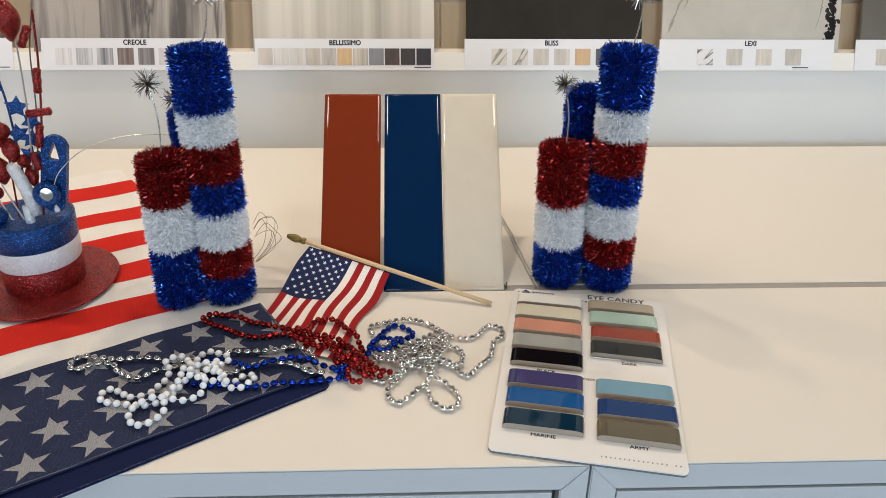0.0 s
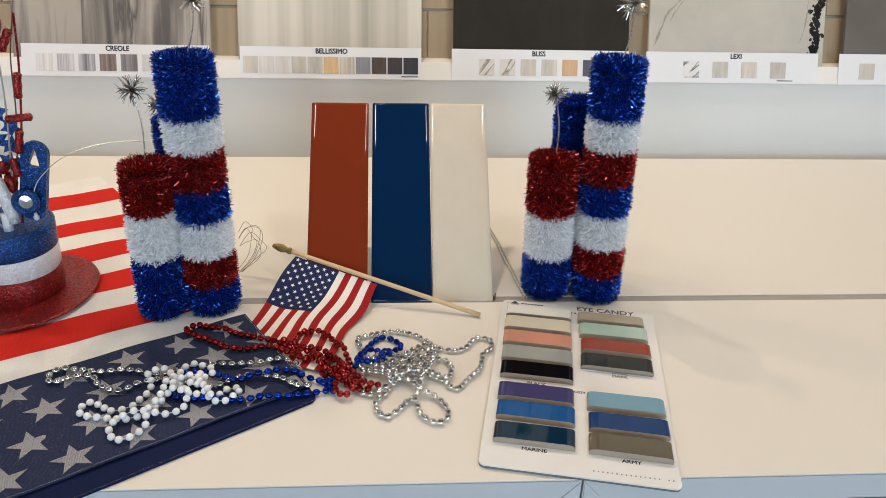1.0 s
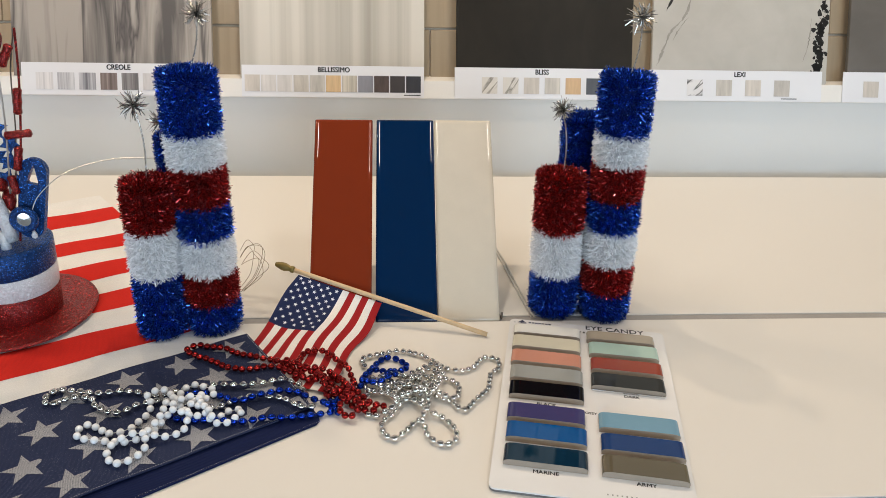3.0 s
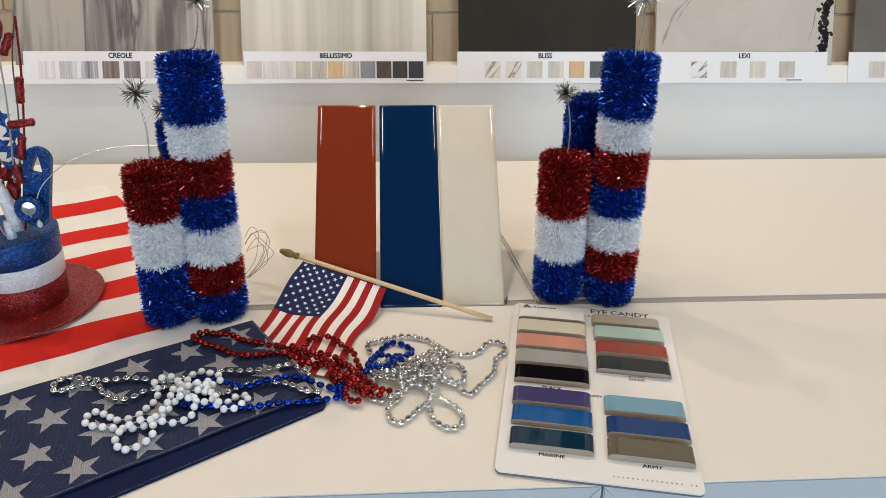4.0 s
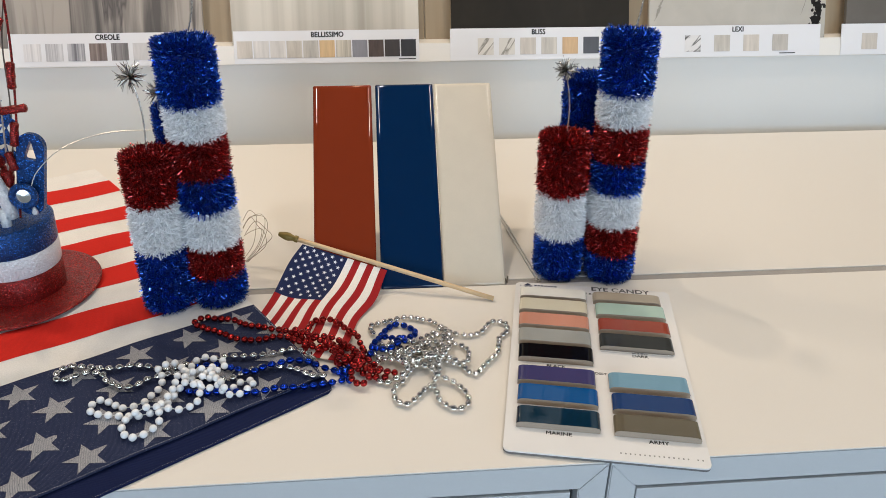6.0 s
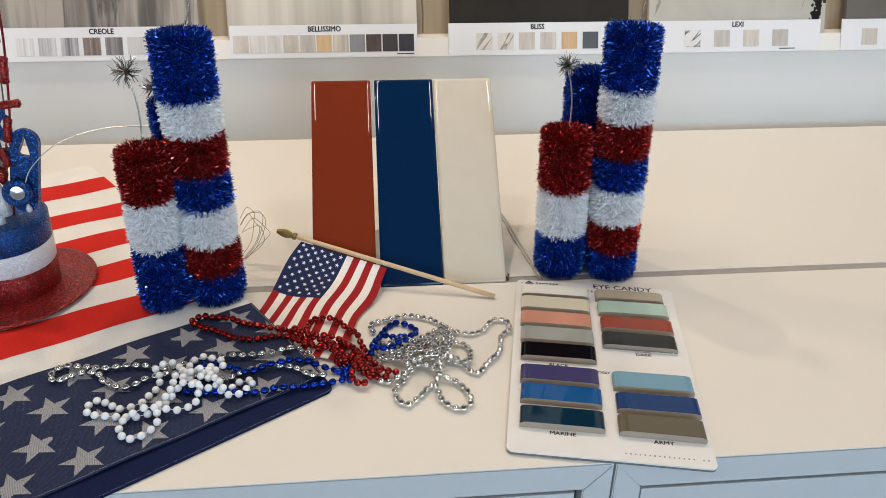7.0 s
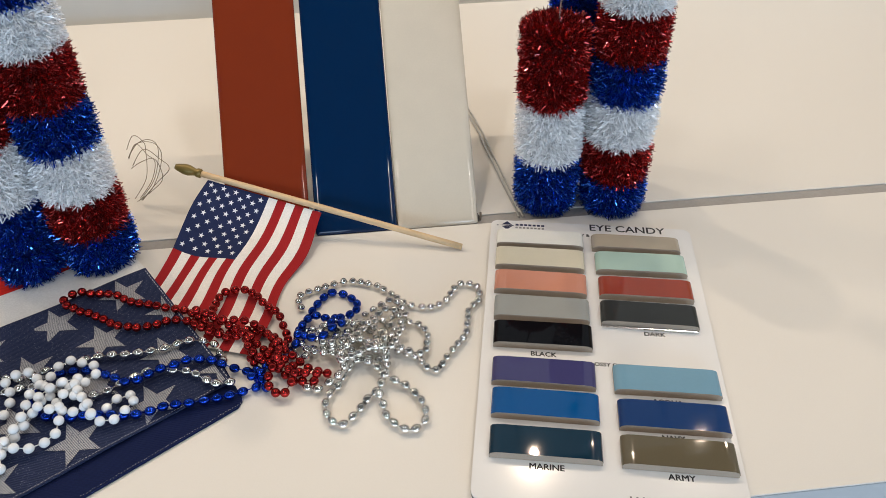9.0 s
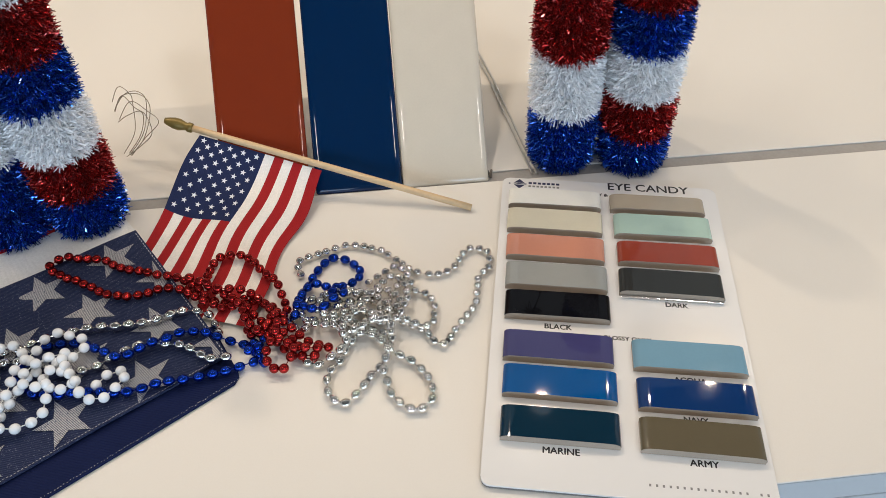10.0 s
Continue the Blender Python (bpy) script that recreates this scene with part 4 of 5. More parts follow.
# ---------------------------------------------------------------- tinsel firecrackers
def tinsel(rng, axis, r0, r1, z0, z1, count, cap=False, width=0.00054, spread=0.66):
    """Curled metal-foil strands that stand off a tube between two heights."""
    verts, faces = [], []
    coils = max(1, round((z1 - z0) / 0.040))

    def strand(p, d, l):
        d = d.normalized()
        side = d.orthogonal().normalized()
        a = rng.uniform(0, 6.283)
        side = (side * math.cos(a) + d.cross(side) * math.sin(a)) * width * rng.uniform(0.6, 1.2)
        bend = Vector((rng.uniform(-1, 1), rng.uniform(-1, 1), rng.uniform(-1, 1))) * l * 0.16
        q, e = p + d * l * 0.55 + bend * 0.5, p + d * l - bend * 0.4
        n = len(verts)
        verts.extend((p - side, p + side, q + side, q - side, e + side * 0.7, e - side * 0.7))
        faces.extend(((n, n + 1, n + 2, n + 3), (n + 3, n + 2, n + 4, n + 5)))

    for _ in range(count):
        z = rng.uniform(z0, z1)
        a = rng.uniform(0, 6.283)
        c = axis(z)
        rad = Vector((math.cos(a), math.sin(a), 0))
        tan = Vector((-rad.y, rad.x, 0))
        swell = abs(math.sin(math.pi * coils * (z - z0) / (z1 - z0))) ** 0.6
        ring = 0.70 + 0.22 * swell + 0.14 * abs(math.sin(math.pi * z / 0.0105))
        l = (r1 - r0) * ring * rng.uniform(0.62, 1.18)
        d = rad + tan * rng.gauss(0, spread) + Vector((0, 0, rng.gauss(0, spread)))
        if cap and z > z1 - 0.012:
            d.z += 0.6
        strand(c + rad * r0, d, l)
    if cap:
        for _ in range(int(count * 0.55)):
            a, r = rng.uniform(0, 6.283), r0 * math.sqrt(rng.random())
            c = axis(z1)
            rad = Vector((math.cos(a), math.sin(a), 0))
            d = rad * (0.1 + 0.7 * r / r0) + Vector((0, 0, 0.9)) + Vector((rng.gauss(0, 0.55), rng.gauss(0, 0.55), 0))
            strand(c + rad * r + Vector((0, 0, -0.004 - 0.003 * r / r0)), d, (r1 - r0) * rng.uniform(0.8, 1.35))
    return verts, faces


def tinsel_ball(rng, place, radius, count):
    verts, faces = [], []
    for _ in range(count):
        d = Vector((rng.gauss(0, 1), rng.gauss(0, 1), rng.gauss(0, 1))).normalized()
        side = d.orthogonal().normalized() * 0.00055
        a = rng.uniform(0, 6.283)
        side = Matrix.Rotation(a, 3, d) @ side
        l = radius * rng.uniform(0.6, 1.08)
        bend = d.orthogonal().normalized() * l * rng.uniform(-0.18, 0.18)
        n = len(verts)
        p, q, e = Vector(place), Vector(place) + d * l * 0.55 + bend, Vector(place) + d * l
        verts.extend((p - side, p + side, q + side, q - side, e + side * 0.6, e - side * 0.6))
        faces.extend(((n, n + 1, n + 2, n + 3), (n + 3, n + 2, n + 4, n + 5)))
    return verts, faces


def raw(name, verts, faces, mat):
    me = bpy.data.meshes.new(name)
    me.from_pydata([tuple(v) for v in verts], [], faces)
    me.materials.append(mat)
    return me


M_CORE = {M_TBLUE: material("blue_foil_core", (0.004, 0.014, 0.12), 0.6, 0.3), M_TRED: material("red_foil_core", (0.11, 0.004, 0.005), 0.6, 0.3), M_TWHITE: material("white_foil_core", (0.68, 0.69, 0.71), 0.7)}


def firecracker(base, tubes, bursts, seed, label):
    """tubes: (x, y, top x, lean back, girth, [(z from, z to, material)...]); bursts: (from, to, radius), all from the base."""
    rng = random.Random(seed)
    f_ = thing("tinsel_firecrackers", pose(*base), label, "decoration", "tinsel firecracker bunches")
    for x, y, tx, back, slim, bands in tubes:
        h = bands[-1][1]

        def axis(z, x=x, y=y, tx=tx, h=h, back=back):
            return Vector((x + (tx - x) * z / h, y + back * z / h, z))

        core = part("tube", tube([axis(0.001), axis(h * 0.5), axis(h - 0.010)], 0.0225 * slim, 20), M_CORE[M_TBLUE], f_, smooth=False)
        for k, (z0, z1, mat) in enumerate(bands):
            last = k == len(bands) - 1
            part("core_band", tube([axis(z0 + 0.0005), axis(z1 - (0.010 if last else 0.0005))], 0.0242 * slim, 20), M_CORE[mat], core)
            v, fc = tinsel(rng, axis, 0.0238 * slim, 0.0330 * slim, max(z0, 0.002), z1 - (0.004 if last else 0), int((z1 - z0) * 120000), last)
            for p in v:
                p.z = max(p.z, 0.0006)
            tagged(part("tinsel_band", raw("tinsel_band", v, fc, mat), mat, core, "curled foil tinsel wound round the tube"), kind="stuff")
    for a, b, r in bursts:
        a, b = Vector(a), Vector(b)
        pts = [a.lerp(b, t / 10) + Vector((0.004 * math.sin(3.1 * t / 10), 0, 0)) for t in range(11)]
        wire = part("fuse_wire", tube(pts, 0.0008, 5), M_TSILVER, f_, "twisted silver wire fuse")
        twist = tube([p + Vector((0.0009 * math.cos(2.4 * i), 0.0009 * math.sin(2.4 * i), 0)) for i, p in enumerate(spline(pts, 0.0018))], 0.0005, 4)
        part("twist", twist, M_TSILVER, wire)
        v, fc = tinsel_ball(rng, pts[-1], r, 125)
        tagged(part("burst", raw("burst", v, fc, M_TSILVER), M_TSILVER, f_, "silver tinsel burst"), kind="stuff")
    return f_


Bl, Rd, Wh = M_TBLUE, M_TRED, M_TWHITE
TALL = [(0.0, 0.0365, Bl), (0.0365, 0.074, Rd), (0.074, 0.1165, Wh), (0.1165, 0.155, Bl), (0.155, 0.1985, Rd), (0.1985, 0.2345, Wh), (0.2345, 0.3025, Bl)]
MIDT = [(0.0, 0.05, Rd), (0.05, 0.11, Wh), (0.11, 0.243, Bl)]
bL = (-0.2600, 1.0540, TOP + 0.0045)
left_fc = firecracker(bL, [(0.001, -0.001, -0.0020, 0.016, 1.02, TALL), (-0.0560, -0.012, -0.0515, 0.0, 0.91, [(0.0, 0.0770, Bl), (0.0770, 0.1320, Wh), (0.1320, 0.1915, Rd)]), (-0.030, 0.050, -0.026, 0.0, 0.95, [(a, b - (0.02 if b > 0.2 else 0), m) for a, b, m in MIDT])],
            [((0.0000, 0.016, 0.295), (0.0150, 0.016, 0.357), 0.0165), ((-0.050, -0.012, 0.19), (-0.0530, -0.008, 0.268), 0.0170), ((-0.030, 0.05, 0.20), (-0.0400, 0.028, 0.240), 0.016)], 11,
            "three tinsel firecrackers in red, white and blue beside the hat")
bR = (0.2180, 1.0795, TOP + 0.0003)
firecracker(bR, [(-0.001, 0, -0.0050, 0.010, 1.0, TALL), (-0.0640, 0.010, -0.0680, 0.002, 0.98, [(0.0, 0.056, Bl), (0.056, 0.1125, Wh), (0.1125, 0.186, Rd)]), (-0.030, 0.066, -0.0310, 0.0, 0.95, [(a, b - (0.004 if b > 0.2 else 0), m) for a, b, m in MIDT])],
            [((-0.004, 0.009, 0.296), (0.001, 0.008, 0.361), 0.0185), ((-0.067, 0.010, 0.18), (-0.0735, 0.014, 0.2585), 0.0155)], 23,
            "three tinsel firecrackers in red, white and blue above the board")
rw = random.Random(8)
# loose wire ends that curl out at the foot of one bunch
for dx, dy, hh, rr in ((0.0, 0.0, 0.066, 0.013), (0.004, 0.004, 0.074, 0.016), (0.007, 0.0, 0.060, 0.020), (-0.002, 0.003, 0.077, 0.010), (0.003, -0.003, 0.055, 0.017), (0.006, 0.002, 0.070, 0.018)):
    rr, dx = rr * 0.72, dx * 0.7 + 0.0045
    pts = [(0.021 + dx * 0.5, 0.043 + dy, 0.002), (0.034 + dx, 0.045 + dy, hh * 0.35), (0.035 + rr * 0.9 + dx, 0.046 + dy, hh * 0.75), (0.035 + rr * 0.6 + dx, 0.046 + dy, hh), (0.034 - rr * 0.3 + dx, 0.046 + dy, hh * 1.04), (0.030 - rr + dx, 0.044 + dy, hh * 0.82)]
    pts = [(x - 0.006, y + 0.033, z * 0.86) for x, y, z in pts]
    pts = [Vector(p) + Vector((rw.gauss(0, 0.0015), rw.gauss(0, 0.0015), 0 if i == 0 else rw.gauss(0, 0.003))) for i, p in enumerate(pts)]
    part("loose_wire", tube(spline(pts, 0.003), 0.00036, 5), M_LOOSE, left_fc, "thin curled loose wire")

# ---------------------------------------------------------------- glitter hat with picks
HX, HY = -0.4960, 1.0850
hat = thing("glitter_hat", pose(HX, HY, TOP + 0.0060), "red, white and blue glitter top hat filled with picks", "hat decoration")
brim_ = lathe([(0.040, 0.0), (0.070, 0.0006), (0.079, 0.0016), (0.0815, 0.0032), (0.081, 0.0050), (0.076, 0.0048), (0.060, 0.0036), (0.046, 0.0042)], 56)
part("brim", brim_, M_GRED, hat, "red glitter brim", smooth=True, at=pose(0.0025, -0.0030, 0)).scale = (1.03, 1.13, 1.0)


def crown_band(z0, z1, mat, label, top=False):
    r = lambda z: 0.0455 + 0.0055 * z / 0.098
    prof = [(r(z0), z0), (r(z0) + 0.0006, z0 + 0.001), (r(z1) + 0.0006, z1 - 0.001), (r(z1), z1)]
    if top:
        prof = [(r(z0), z0), (r(z0) + 0.0006, z0 + 0.001), (r(z1), z1 - 0.003), (r(z1) - 0.002, z1 - 0.0005), (r(z1) - 0.005, z1), (0.002, z1 - 0.002)]
    return part("crown_band", lathe(prof, 56), mat, hat, label, smooth=True)


crown_band(0.003, 0.0365, M_GRED, "red glitter band")
crown_band(0.0365, 0.0635, M_GWHITE, "white glitter band")
crown_band(0.0635, 0.0960, M_GBLUE, "blue glitter band and top", True)


def stalk(pts, mat, r=0.0009, label="thin wire stem"):
    return part("stem", tube(spline(pts, 0.006), r, 6), mat, hat, label)


def capsule(parent, place, axis_dir, length, radius, mat, name="glitter_cracker"):
    prof = [(0.0008, 0), (radius * 0.7, 0.0006), (radius, 0.002), (radius * 0.86, length * 0.3), (radius, length * 0.5), (radius * 0.86, length * 0.7), (radius, length - 0.002), (radius * 0.7, length - 0.0006), (0.0008, length)]
    q = Vector(axis_dir).to_track_quat("Z", "Y").to_matrix().to_4x4()
    return part(name, lathe(prof, 14), mat, parent, smooth=True, at=Matrix.Translation(Vector(place)) @ q @ pose(0, 0, -length / 2))


def bulb(parent, place, radius, length, mat, tilt=0.0):
    prof = [(0.0006, -length * 0.5)] + [(radius * math.sin(math.pi * (0.08 + 0.84 * k / 10)) * (0.75 + 0.25 * k / 10), length * (k / 10 - 0.5)) for k in range(11)] + [(0.0006, length * 0.5)]
    return part("glitter_bulb", lathe(prof, 18), mat, parent, smooth=True, at=pose(*place, tilt, tilt * 0.6, 0))


def little_star(parent, place, R, turn, mat):
    return part("glitter_star", prism(star_outline(R, R * 0.48), -0.0022, 0.0022, 0.0006), mat, parent, at=pose(*place, 78, turn, 20))


H = 0.094
g1 = stalk([(0.018, 0.0, H), (0.030, 0.0, 0.150), (0.046, 0.0, 0.224), (0.057, 0.0, 0.285), (0.0635, 0.0, 0.338)], M_GRED, 0.0013, "red twisted wire stem")
g2 = stalk([(0.010, 0.002, H), (0.024, 0.002, 0.150), (0.040, 0.002, 0.225), (0.049, 0.002, 0.290), (0.0630, 0.0, 0.336)], M_DARKWIRE, 0.0008)
for p, d, l in (((0.0500, -0.004, 0.308), (0.55, 0, 1), 0.026), ((0.0520, -0.004, 0.260), (0.18, 0, 1), 0.029), ((0.0455, -0.005, 0.2240), (1, 0, 0.12), 0.029), ((0.0390, -0.004, 0.196), (0.25, 0, 1), 0.028), ((0.0290, -0.006, 0.166), (-0.2, 0.2, 1), 0.022)):
    capsule(g1, p, d, l, 0.0047, M_GRED)
s1 = stalk([(0.012, -0.004, H), (0.0220, -0.004, 0.157), (0.0340, -0.004, 0.235), (0.0400, -0.004, 0.304), (0.0405, -0.004, 0.325)], M_WIRE, 0.0010, "bare silver wire stem")
bulb(s1, (0.0375, -0.006, 0.325), 0.0150, 0.044, M_GRED, 8)
bulb(s1, (0.0260, -0.004, 0.352), 0.0140, 0.040, M_GRED, 20)
s2 = stalk([(0.000, 0.004, H), (0.006, 0.004, 0.165), (0.008, 0.004, 0.235), (0.004, 0.004, 0.270)], M_GBLUE, 0.0013, "blue twisted wire stem")
for p, R, tn in (((0.0200, 0.0, 0.229), 0.0155, 10), ((0.0315, 0.0, 0.212), 0.0130, 40), ((0.0150, -0.002, 0.198), 0.0145, 70), ((0.0260, 0.003, 0.190), 0.0140, 15), ((0.0200, 0.0, 0.172), 0.0135, 30), ((0.0020, 0.0, 0.252), 0.0110, 55), ((0.0300, 0.004, 0.168), 0.0110, 62)):
    little_star(s2, p, R * 0.84, tn, M_GBLUE)
s3 = stalk([(-0.008, -0.006, H), (-0.004, -0.006, 0.140), (0.000, -0.006, 0.180), (0.000, -0.006, 0.215)], M_GRED, 0.0011, "red wire stem")
for p, r, l, tl in (((0.0020, -0.008, 0.203), 0.0085, 0.024, 25), ((0.0050, -0.008, 0.180), 0.0110, 0.028, -15), ((0.0140, -0.004, 0.165), 0.0085, 0.024, 40), ((-0.0100, -0.012, 0.156), 0.0125, 0.034, 10), ((0.0190, -0.004, 0.147), 0.0085, 0.026, -30), ((-0.0060, -0.006, 0.190), 0.0080, 0.020, 50), ((-0.0240, -0.010, 0.128), 0.0090, 0.022, 70)):
    bulb(s3, p, r, l, M_GRED, tl)
bulb(s3, (-0.0225, -0.022, H + 0.009), 0.0120, 0.024, M_GBLUE, 0)
for x_ in (-0.012, 0.002):
    stalk([(x_, -0.015, H), (x_ - 0.012, -0.012, 0.125), (x_ - 0.020, -0.010, 0.150)], M_WIRE, 0.0009, "bare silver wire stem")
# white glitter bar, bent, with a foot
bar_ = part("glitter_bar", tube([(0.0020, -0.016, 0.164), (0.0058, -0.017, 0.163), (0.0118, -0.018, 0.150), (0.0160, -0.0185, 0.134), (0.0185, -0.019, 0.118), (0.0200, -0.0195, 0.104)], [0.0042, 0.0066, 0.0072, 0.0074, 0.0072, 0.0066], 12), M_GWHITE, hat, "white glitter bar", smooth=True)
part("bar_foot", tube([(0.0125, -0.021, 0.116), (0.0125, -0.022, 0.088)], 0.0055, 10), M_GWHITE, bar_, smooth=True)


def paddle(w, h, hole, m):
    """An upright rounded paddle with a three-cornered opening near its top."""
    bm = bmesh.new()
    outer = [(x, z) for x, z in rounded(w, h, w * 0.48, 8)]
    inner = [(x * 1.0, z) for x, z in rounded(hole, hole * 1.5, hole * 0.2, 8)]
    inner = [(x * (0.55 - 0.45 * z / (hole * 0.75)), z + h * 0.5 - hole * 1.3) for x, z in inner]
    n = len(outer)
    loops = []
    for y in (-0.0035, 0.0035):
        loops.append(([bm.verts.new((x, y, z)) for x, z in outer], [bm.verts.new((x, y, z)) for x, z in inner]))
    for (o, i), flip in zip(loops, (False, True)):
        for k in range(n):
            f = (o[k], o[(k + 1) % n], i[(k + 1) % n], i[k])
            bm.faces.new(f[::-1] if flip else f)
    for which in (0, 1):
        a, b = loops[0][which], loops[1][which]
        for k in range(n):
            bm.faces.new((a[k], a[(k + 1) % n], b[(k + 1) % n], b[k]))
    bmesh.ops.recalc_face_normals(bm, faces=bm.faces[:])
    return part("glitter_paddle", bm, M_GBLUE, hat, "blue glitter paddle with an opening", at=m)


pd = paddle(0.0295, 0.094, 0.0145, pose(0.0455, -0.004, H + 0.0555, -6, 11, -4))
ring_ = bmesh.new()
n1, n2 = 28, 10
vr = [[ring_.verts.new(((0.0115 + 0.0040 * math.cos(b * 6.2832 / n2)) * math.cos(a * 6.2832 / n1), 0.0040 * math.sin(b * 6.2832 / n2), (0.0115 + 0.0040 * math.cos(b * 6.2832 / n2)) * math.sin(a * 6.2832 / n1))) for b in range(n2)] for a in range(n1)]
for a in range(n1):
    for b in range(n2):
        ring_.faces.new((vr[a][b], vr[(a + 1) % n1][b], vr[(a + 1) % n1][(b + 1) % n2], vr[a][(b + 1) % n2]))
part("glitter_ring", ring_, M_GBLUE, hat, "blue glitter ring", smooth=True, at=pose(0.0380, -0.020, H + 0.036, -8, 0, 4))
part("mirror_disc", lathe([(0.0076, -0.0006), (0.0076, 0.0006), (0.0005, 0.0008)], 24), material("mirror_foil", (0.8, 0.8, 0.8), 0.08, 1.0), hat, "small mirror disc", at=pose(0.0380, -0.0195, H + 0.036, 82, 0, 4))
part("glue_blob", lathe([(0.0004, -0.004), (0.003, -0.002), (0.0034, 0.001), (0.0012, 0.006), (0.0003, 0.008)], 12), M_GWHITE, hat, "white glitter blob", smooth=True, at=pose(0.0430, -0.0145, H + 0.014))
part("long_wire", tube(spline([(0.0460, -0.017, H + 0.042), (0.0560, -0.012, H + 0.062), (0.0860, 0.0, H + 0.085), (0.1350, 0.01, H + 0.097), (0.1900, 0.03, H + 0.091)], 0.006), 0.0006, 5), M_WIRE, hat, "long thin curved wire")

# ---------------------------------------------------------------- bead necklaces
placed = []


def support(x, y):
    d = Vector((x, y)) - BO
    a = radians(BA)
    s, w = d.x * math.cos(a) + d.y * math.sin(a), -d.x * math.sin(a) + d.y * math.cos(a)
    w -= s * fan(max(w, 0.0))
    if w > 0.0255 and s < right_end(w):
        return TOP + 0.0046 + 0.0019
    if 0.003 < w <= 0.0255 and s < 0.004:
        return TOP + 0.0025
    if -0.205 < x < -0.085 and 0.945 < y < 1.03:
        return TOP + 0.006
    return TOP


def bead_mesh(name, r, stretch, mat):
    bm = bmesh.new()
    bmesh.ops.create_uvsphere(bm, u_segments=12, v_segments=8, radius=r)
    for v in bm.verts:
        v.co.z *= stretch
    return mesh_of(name, bm, mat, True)


def necklace(points, pitch, r, mesh, label, thread=None, clasp=None):
    pts = spline([(x, y, 0) for x, y in points], pitch)
    rng = random.Random(len(pts))
    n_ = thing("bead_necklace", pose(pts[0].x, pts[0].y, TOP), label, "necklace", "bead necklaces")
    origin = Vector((pts[0].x, pts[0].y, TOP))
    line, mine = [], []
    for i, p in enumerate(pts):
        x, y = p.x + rng.gauss(0, 0.0004), p.y + rng.gauss(0, 0.0004)
        z = support(x, y) + r
        ground_ = z
        for qx, qy, qz, qr, tag in placed + mine:
            if tag is not None and i - tag < 3:
                continue
            g = math.hypot(x - qx, y - qy)
            reach = (r + qr) * 0.97
            if g < reach:
                z = max(z, qz + math.sqrt(reach * reach - g * g))
        z = min(z, ground_ + 0.011)
        mine.append((x, y, z, r, i))
        line.append(Vector((x, y, z)))
    # a strung line sags and rises evenly from bead to bead
    for _ in range(3):
        even = [line[max(i - 1, 0)].z * 0.25 + p.z * 0.5 + line[min(i + 1, len(line) - 1)].z * 0.25 for i, p in enumerate(line)]
        for p, z in zip(line, even):
            p.z = max(z, support(p.x, p.y) + r)
    mine = [(p.x, p.y, p.z, r, i) for i, p in enumerate(line)]
    for i, p in enumerate(line):
        d = line[min(i + 1, len(line) - 1)] - line[max(i - 1, 0)]
        m = Matrix.Translation(p - origin) @ d.to_track_quat("Z", "Y").to_matrix().to_4x4()
        part("bead", mesh, None, n_, at=m)
    part("thread", tube([p - origin for p in line], 0.00042, 4), thread or mesh.materials[0], n_)
    if clasp:
        k = min(range(len(line) - 1), key=lambda i: math.hypot(line[i].x - clasp[0], line[i].y - clasp[1]))
        a, b = line[k] - origin, line[k + 1] - origin
        part("clasp", tube([a.lerp(b, 0.32), a.lerp(b, 0.68)], 0.0019, 8), M_INK, n_, "small black clasp")
    placed.extend((x, y, z, q, None) for x, y, z, q, _ in mine)
    return n_


SB = bead_mesh("round_silver_bead", 0.0035, 1.0, M_SILVERBEAD)
SO = bead_mesh("oval_silver_bead", 0.0036, 1.20, M_SILVERBEAD)
BB = bead_mesh("oval_blue_bead", 0.0035, 1.20, M_BLUEBEAD)
RB = bead_mesh("round_red_bead", 0.0036, 1.03, M_REDBEAD)
WB = bead_mesh("round_white_bead", 0.0037, 1.0, M_WHITEBEAD)
necklace([(-0.080, 0.965), (-0.083, 0.976), (-0.076, 0.983), (-0.060, 0.988), (-0.044, 0.993), (-0.029, 0.990), (-0.015, 0.983), (-0.004, 0.972), (0.005, 0.962), (0.020, 0.954), (0.037, 0.956), (0.046, 0.967), (0.056, 0.978), (0.069, 0.973), (0.069, 0.958), (0.058, 0.946), (0.056, 0.931), (0.051, 0.918), (0.041, 0.905), (0.027, 0.887), (0.018, 0.888), (0.012, 0.900), (-0.002, 0.908), (-0.012, 0.924), (-0.006, 0.943), (0.004, 0.957)], 0.0078, 0.0035, SB, "silver bead necklace in a wide loop on the worktop", clasp=(0.030, 0.891))
necklace([(-0.014, 0.887), (-0.018, 0.875), (-0.031, 0.860), (-0.042, 0.845), (-0.052, 0.845), (-0.059, 0.856), (-0.057, 0.869), (-0.049, 0.880), (-0.040, 0.896), (-0.030, 0.904), (-0.013, 0.895), (-0.017, 0.875), (-0.018, 0.861), (-0.012, 0.842), (-0.004, 0.835), (0.004, 0.833), (0.013, 0.841), (0.011, 0.858), (0.003, 0.871), (-0.010, 0.879), (-0.026, 0.896), (-0.042, 0.903), (-0.055, 0.921), (-0.042, 0.928), (-0.025, 0.917)], 0.0092, 0.0036, SO, "silver oval bead necklace with two loops", clasp=(-0.028, 0.868))
necklace([(-0.073, 0.880), (-0.066, 0.877), (-0.055, 0.882), (-0.044, 0.891), (-0.050, 0.904), (-0.065, 0.917), (-0.079, 0.908), (-0.084, 0.924), (-0.074, 0.937), (-0.054, 0.926), (-0.033, 0.921), (-0.017, 0.908), (-0.024, 0.931), (-0.046, 0.931), (-0.059, 0.941)], 0.0092, 0.0036, SO, "silver oval bead necklace under the heap")
